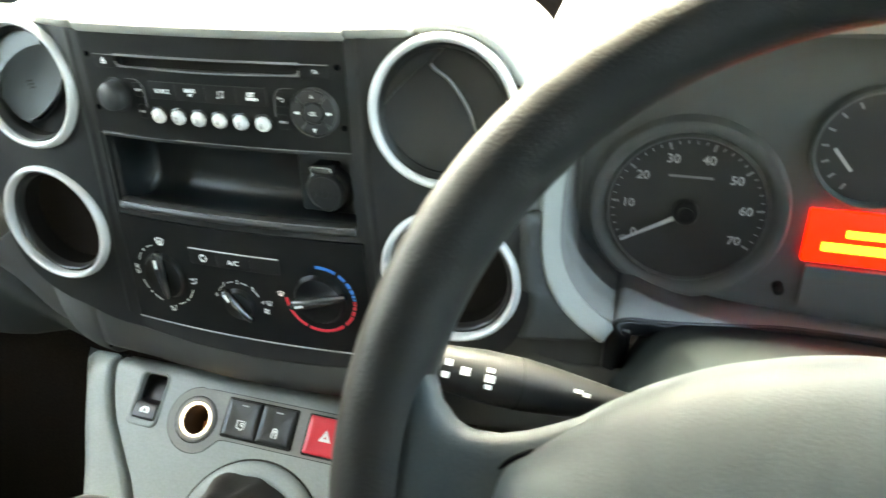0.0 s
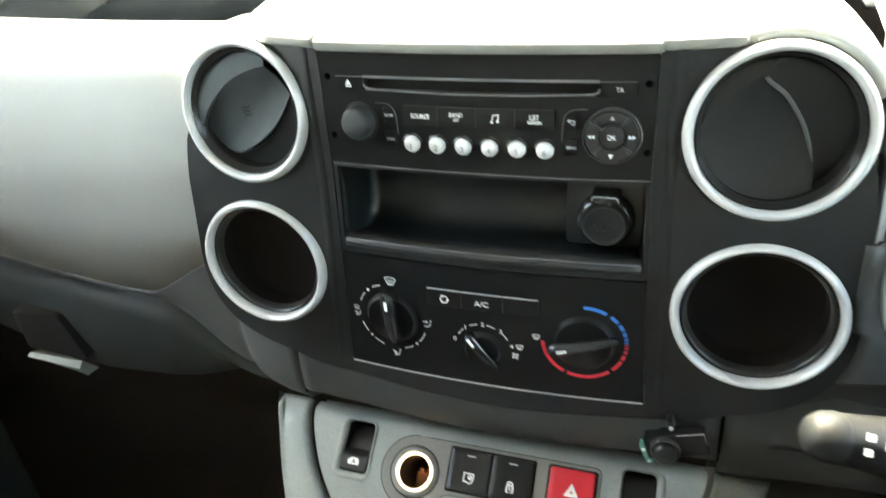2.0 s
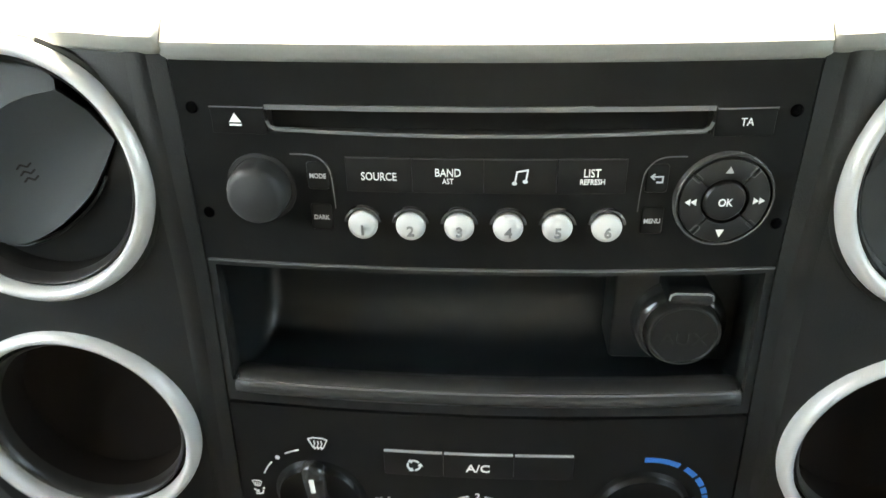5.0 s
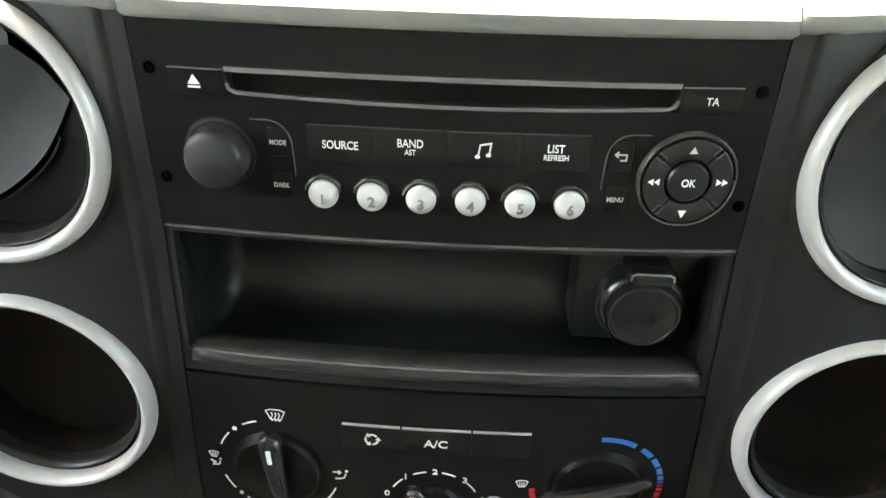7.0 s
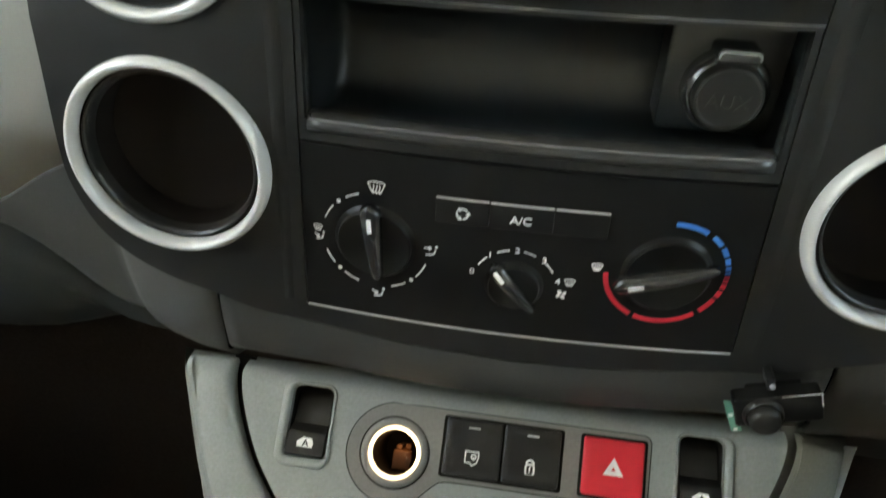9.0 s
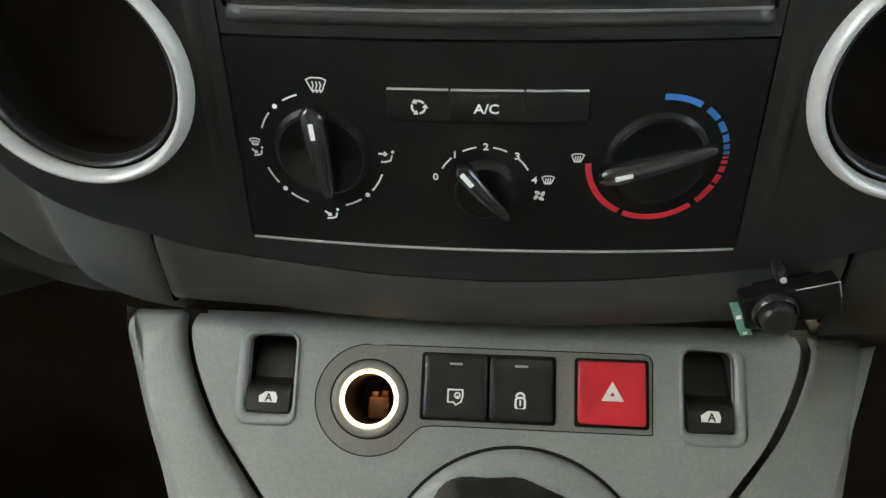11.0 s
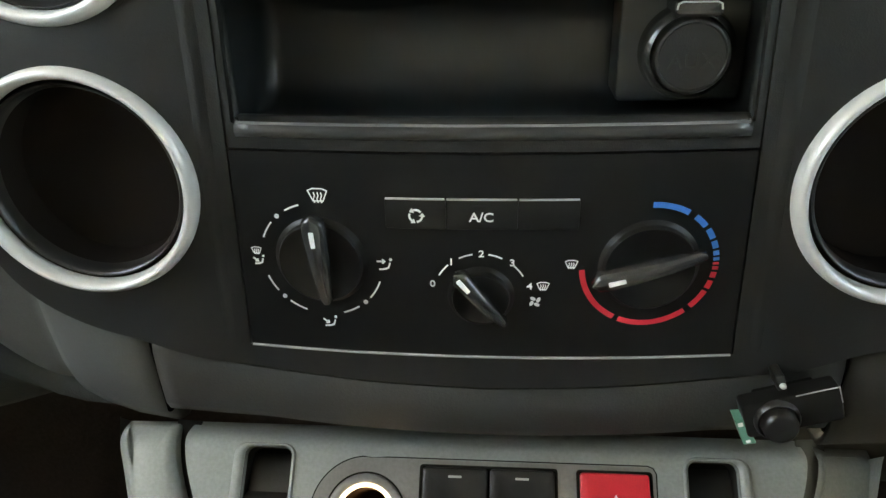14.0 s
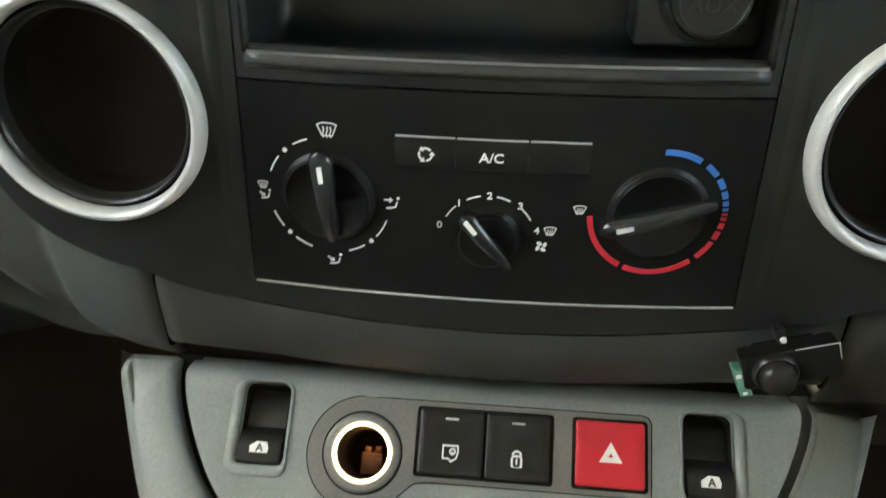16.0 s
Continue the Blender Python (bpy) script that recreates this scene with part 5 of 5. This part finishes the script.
# Skin between the pod and the hood.


def pod_edge(z):
    if z > 66:
        return max(172, 151 + math.sqrt(max(0, 44.2**2 - (z - 76) ** 2)))
    return 199.0 - z * 0.03 if z > -30 else float(np.interp(-z, [30, 46, 66, 81, 92], [205.6, 205, 198, 185, 172]))


side = []
for j in steps(118, 262, 72)[30:55]:
    c, q = math.cos(radians(j)), math.sin(radians(j))
    tall = (106 if q > 0 else 78) + 18.0
    hx, hz = 384 - 175.0 * abs(c) ** 0.75, 12 + tall * math.copysign(abs(q) ** 0.75, q)
    pz = hz if j < 225 else hz - (j - 225) * 0.55
    px = min(pod_edge(max(-92, pz)), hx - 8) if j < 225 else min(max(pod_edge(max(-92, pz)), hx - 70), hx - 6)
    y = lean(pz)
    side.append([(px - 1, y + 4, pz), (px + 2, y + 1, pz), (px + 5, y + 1.2, pz), (px + (hx - px) * 0.6, y * 0.4 + 4, pz + (hz - pz) * 0.6), (hx, 4.6, hz), (hx + 3, 22, hz)])
cheek = []
for q in steps(118, 0, 26) + steps(-1, -46, 10)[1:]:
    # Round the pod's rim first, then straight down beside it.
    if q >= 0:
        dx, dz = math.cos(radians(q)), math.sin(radians(q))
        ex, ez = 151 + 44 * dx, 76 + 44 * dz
    else:
        dx, dz, ez = 1.0, 0.0, 76 + q * 1.2
        ex = max(pod_edge(ez), 195.0)
    y = lean(ez)
    back = [(ex + o * dx, y + d, ez + o * dz) for o, d in ((0, 4), (1.0, 1.0), (3.6, 0.4), (7.0, 3.0), (9.6, 10), (11, 26), (12, 52), (12.4, 96))]
    c = math.sqrt(max(0.0, 1 - min(1.0, max(0.0, (ez - 12) / 124)) ** 2.67))
    hx = 384 - 175.0 * c**0.75
    bridge = [(ex, y + 4, ez), (ex + 1.6, y + 1.0, ez), (ex + 4, y + 1.1, ez), (ex + (hx - ex) * 0.5, y * 0.4 + 3.6, ez), (ex + (hx - ex) * 0.75, y * 0.3 + 4.2, ez), (hx - 2, 5.5, ez), (hx, 4.6, ez), (hx + 3, 22, ez)]
    w = min(1.0, max(0.0, (ez - 18) / 50.0))
    w = w * w * (3 - 2 * w)
    cheek.append([tuple(Vector(p).lerp(Vector(r), w)) for p, r in zip(bridge, back)])
part("driver_side_panel", loft(cheek[:22], closed=False), SKIN, dash, "grey skin rounding off beside the driver's vents", solid=-2.0, sharp=70)
part("fascia_side", loft([row[:3] for row in cheek[21:]], closed=False), BLACK, dash, "black fascia edge beside the vent", solid=-2.0, sharp=70)
part("hood_side_skin", loft([row[2:] for row in cheek[21:]], closed=False), SKIN, dash, "grey skin between vent and hood", solid=-2.0, sharp=70)


def hood_edge(x):
    """Height of the hood's outer outline."""
    c = min(1.0, (384 - x) / 175.0) ** 1.333
    return 12 + 124 * math.sqrt(max(0.0, 1 - c * c)) ** 0.75


part("hood_valley", loft([[(x, 9, hood_edge(x) - 1), (x, 26, hood_edge(x) + 5), (x, 60, max(hood_edge(x) + 10, 112)), (x, 110, 122), (x, 190, 124)] for x in (200, 206, 211, 216, 223, 230, 240, 252, 266, 282)], closed=False), SKIN, dash, "pale skin beside the hood", solid=2.0, sharp=80)
fill = []
for z in steps(-58, -122, 10):
    p = pod_edge(max(-92, z)) - 2
    fill.append([(p, 7, z), (p + 4, 5.5, z), ((p + 250) / 2, 8.5, z), (249, 13, z), (250, 24, z)])
part("driver_knee_skin", loft(fill, closed=False), LOWER, dash, "dark grey skin below the instruments", solid=2.5, sharp=70)
part("driver_lower_side", loft(side, closed=False), LOWER, dash, "dark grey skin between vents and instruments", solid=2.5, sharp=70)
# Recessed parcel shelf ahead of the passenger panel and rear deck below the windscreen.
def shelf_back(x):
    """Depth of the shelf's rear wall, which runs forward towards the door."""
    return float(np.interp(x, [-760, -500, -395, -300, -206, -150], [95, 108, 128, 165, 205, 228]))


shelf_x = (-760, -620, -500, -440, -395, -350, -300, -250, -206, -176)
part("parcel_shelf", loft([[(x, 60, 104), (x, 66, 92), (x, shelf_back(x) - 12, 95), (x, shelf_back(x) - 5, 101), (x, shelf_back(x), 128)] for x in shelf_x], closed=False), SHELF, dash, "dark recessed parcel shelf", solid=3.0, sharp=40)
part("shelf_ledge", loft([[(x, shelf_back(x) + 0.5, 124), (x, shelf_back(x) + 1, 129.5), (x, shelf_back(x) + 4, 131.5), (x, shelf_back(x) + 60, 135), (x, shelf_back(x) + 110, 137)] for x in shelf_x], closed=False), SKIN, dash, "pale ledge behind the shelf", solid=2.0, sharp=50)
part("windscreen_cowl", loft([[(x, shelf_back(x) + 108, 136), (x, shelf_back(x) + 114, 133), (x, 460, 146)] for x in shelf_x], closed=False), SHELF, dash, "dark cowl below the windscreen", solid=2.0)
part("shelf_end", loft([[(-116, 60, 130.6), (-123, 84, 130.6), (-132, 120, 130.8), (-150, 200, 132), (-160, 270, 134)], [(-168, 56, 121.5), (-182, 78, 122.5), (-190, 120, 127), (-204, 200, 131.5), (-212, 270, 134)], [(-172, 58, 116), (-186, 80, 116), (-194, 120, 120), (-207, 200, 127), (-215, 270, 130)], [(-176, 62, 86), (-190, 84, 86), (-198, 120, 88), (-210, 200, 90), (-218, 270, 92)]], closed=False), SKIN, dash, solid=2.0, sharp=60)
# Black base colour stands in for shade in the valleys beside the bin.
for x0, x1 in ((-156, -101.5), (101.5, 160)):
    part("centre_deck", loft([[(x, 106, 127), (x, 118, 121), (x, 260, 126), (x, 460, 146)] for x in (x0, x1)], closed=False), BLACK, dash, "deck beside the bin, blackened as valley shade", solid=3.0, sharp=40)
# Open bin behind the pad, with a pale rim and a dark floor.
bin_rim = []
for g, z in ((0, 119), (0.6, 127), (2.0, 130.0), (5, 131.6), (10, 132.2)):
    bin_rim.append([(x, y, z + (y - 117) * 0.02) for x, y in rrect(-101 + g, 101 - g, 117 + g, 330 - g, 8, 6)])
for grow, z in ((0, 132.2), (0.8, 130.6), (2.5, 112), (4, 104)):
    bin_rim.append([(x, y, z + (y - 117) * 0.02) for x, y in rrect(-87 + grow, 84 - grow, 137 + grow, 320 - grow, 8, 6)])
part("top_bin", loft(bin_rim), SKIN, dash, "pale rim of the bin behind the pad", sharp=50)
part("bin_floor", loft([[(x, y, 106 + (y - 117) * 0.02) for x in (-90, 0, 88)] for y in (134, 230, 324)], closed=False), SHELF, dash, "dark floor of the bin", solid=2.0)
part("bin_lining", loft([[(x, 318 - 12 * k, 107 + 30 * k) for x in (-86, 0, 83)] for k in (0, 0.5, 1)], closed=False), SHELF, dash, "dark rear wall of the bin", solid=2.0)
part("rear_deck", loft([[(x, 150, 108), (x, 190, 112), (x, 260, 118), (x, 460, 146)] for x in (205, 300, 400, 760)], closed=False), KNOB, dash, solid=3.0, sharp=40)

# ---- cabin: floor, walls, roof, windscreen, doors with windows ----


def slab(name, x0, x1, y0, y1, z0, z1, mat, label, category):
    bm = bmesh.new()
    loft([[(x0, y0, z), (x1, y0, z), (x1, y1, z), (x0, y1, z)] for z in (z0, z1)], bm, cap0=True, cap1=True)
    ob = thing(name, label, category, Matrix.Identity(4), kind="structure")
    part("panel", bm, mat, ob)
    return ob


slab("floor", -740, 900, -1300, 560, -60, 0, CARPET, "black carpeted van floor", "floor")
slab("ceiling", -740, 900, -1300, 260, 1340, 1380, LINING, "pale grey fabric van roof lining", "ceiling")
# Unseen rear wall; dark band added below so the fascia's lower reflections dim.
rear = slab("wall_rear", -740, 900, -1340, -1300, 420, 1340, SHELL, "unseen grey rear wall with an added dark band below", "wall")
bm = loft([[(-740, -1340, z), (900, -1340, z), (900, -1290, z), (-740, -1290, z)] for z in (0, 420)], cap0=True, cap1=True)
part("reflection_darkener", bm, CARPET, rear, "added dark band that dims reflections in the fascia")
slab("wall_front", -740, 900, 560, 600, 0, 760, CARPET, "black front bulkhead", "wall")
for name, x0, x1 in (("door_1", -780, -740), ("door_2", 900, 940)):
    sill = 860 if x0 < 0 else 780
    d = slab(name, x0, x1, -1300, 560, 0, sill, GLOVE, "black lined van door below its window", "door")
    bm = bmesh.new()
    loft([[(x0, -1300, z), (x1, -1300, z), (x1, -620, z), (x0, -620, z)] for z in (sill, 1340)], bm, cap0=True, cap1=True)
    loft([[(x0, -620, z), (x1, -620, z), (x1, 260, z), (x0, 260, z)] for z in (1290, 1340)], bm, cap0=True, cap1=True)
    part("door_frame", bm, SHELL, d)
    bm = bmesh.new()
    loft([[((x0 + x1) / 2 - w, y, z) for y, z in ((-620, sill), (560, sill), (260, 1290), (-620, 1290))] for w in (-2, 2)], bm, cap0=True, cap1=True)
    pane = part("window_pane", bm, GLASS, d)
    pane.visible_shadow = False
screen = thing("windscreen", "clear sloping windscreen above the dashboard", "windscreen", Matrix.Identity(4), kind="structure")
bm = loft([[(x, y, z) for y, z in ((600, 760), (606, 762), (266, 1342), (260, 1340))] for x in (-740, 900)], cap0=True, cap1=True)
pane = part("pane", bm, GLASS, screen)
pane.visible_shadow = False
ground = thing("ground", "grey asphalt ground outside the van", "ground", pose(0, 0, -0.45), kind="structure")
bm = bmesh.new()
loft([[(-40000, y, 0), (40000, y, 0)] for y in (-40000, 40000)], bm, closed=False)
part("sheet", bm, GROUND, ground)
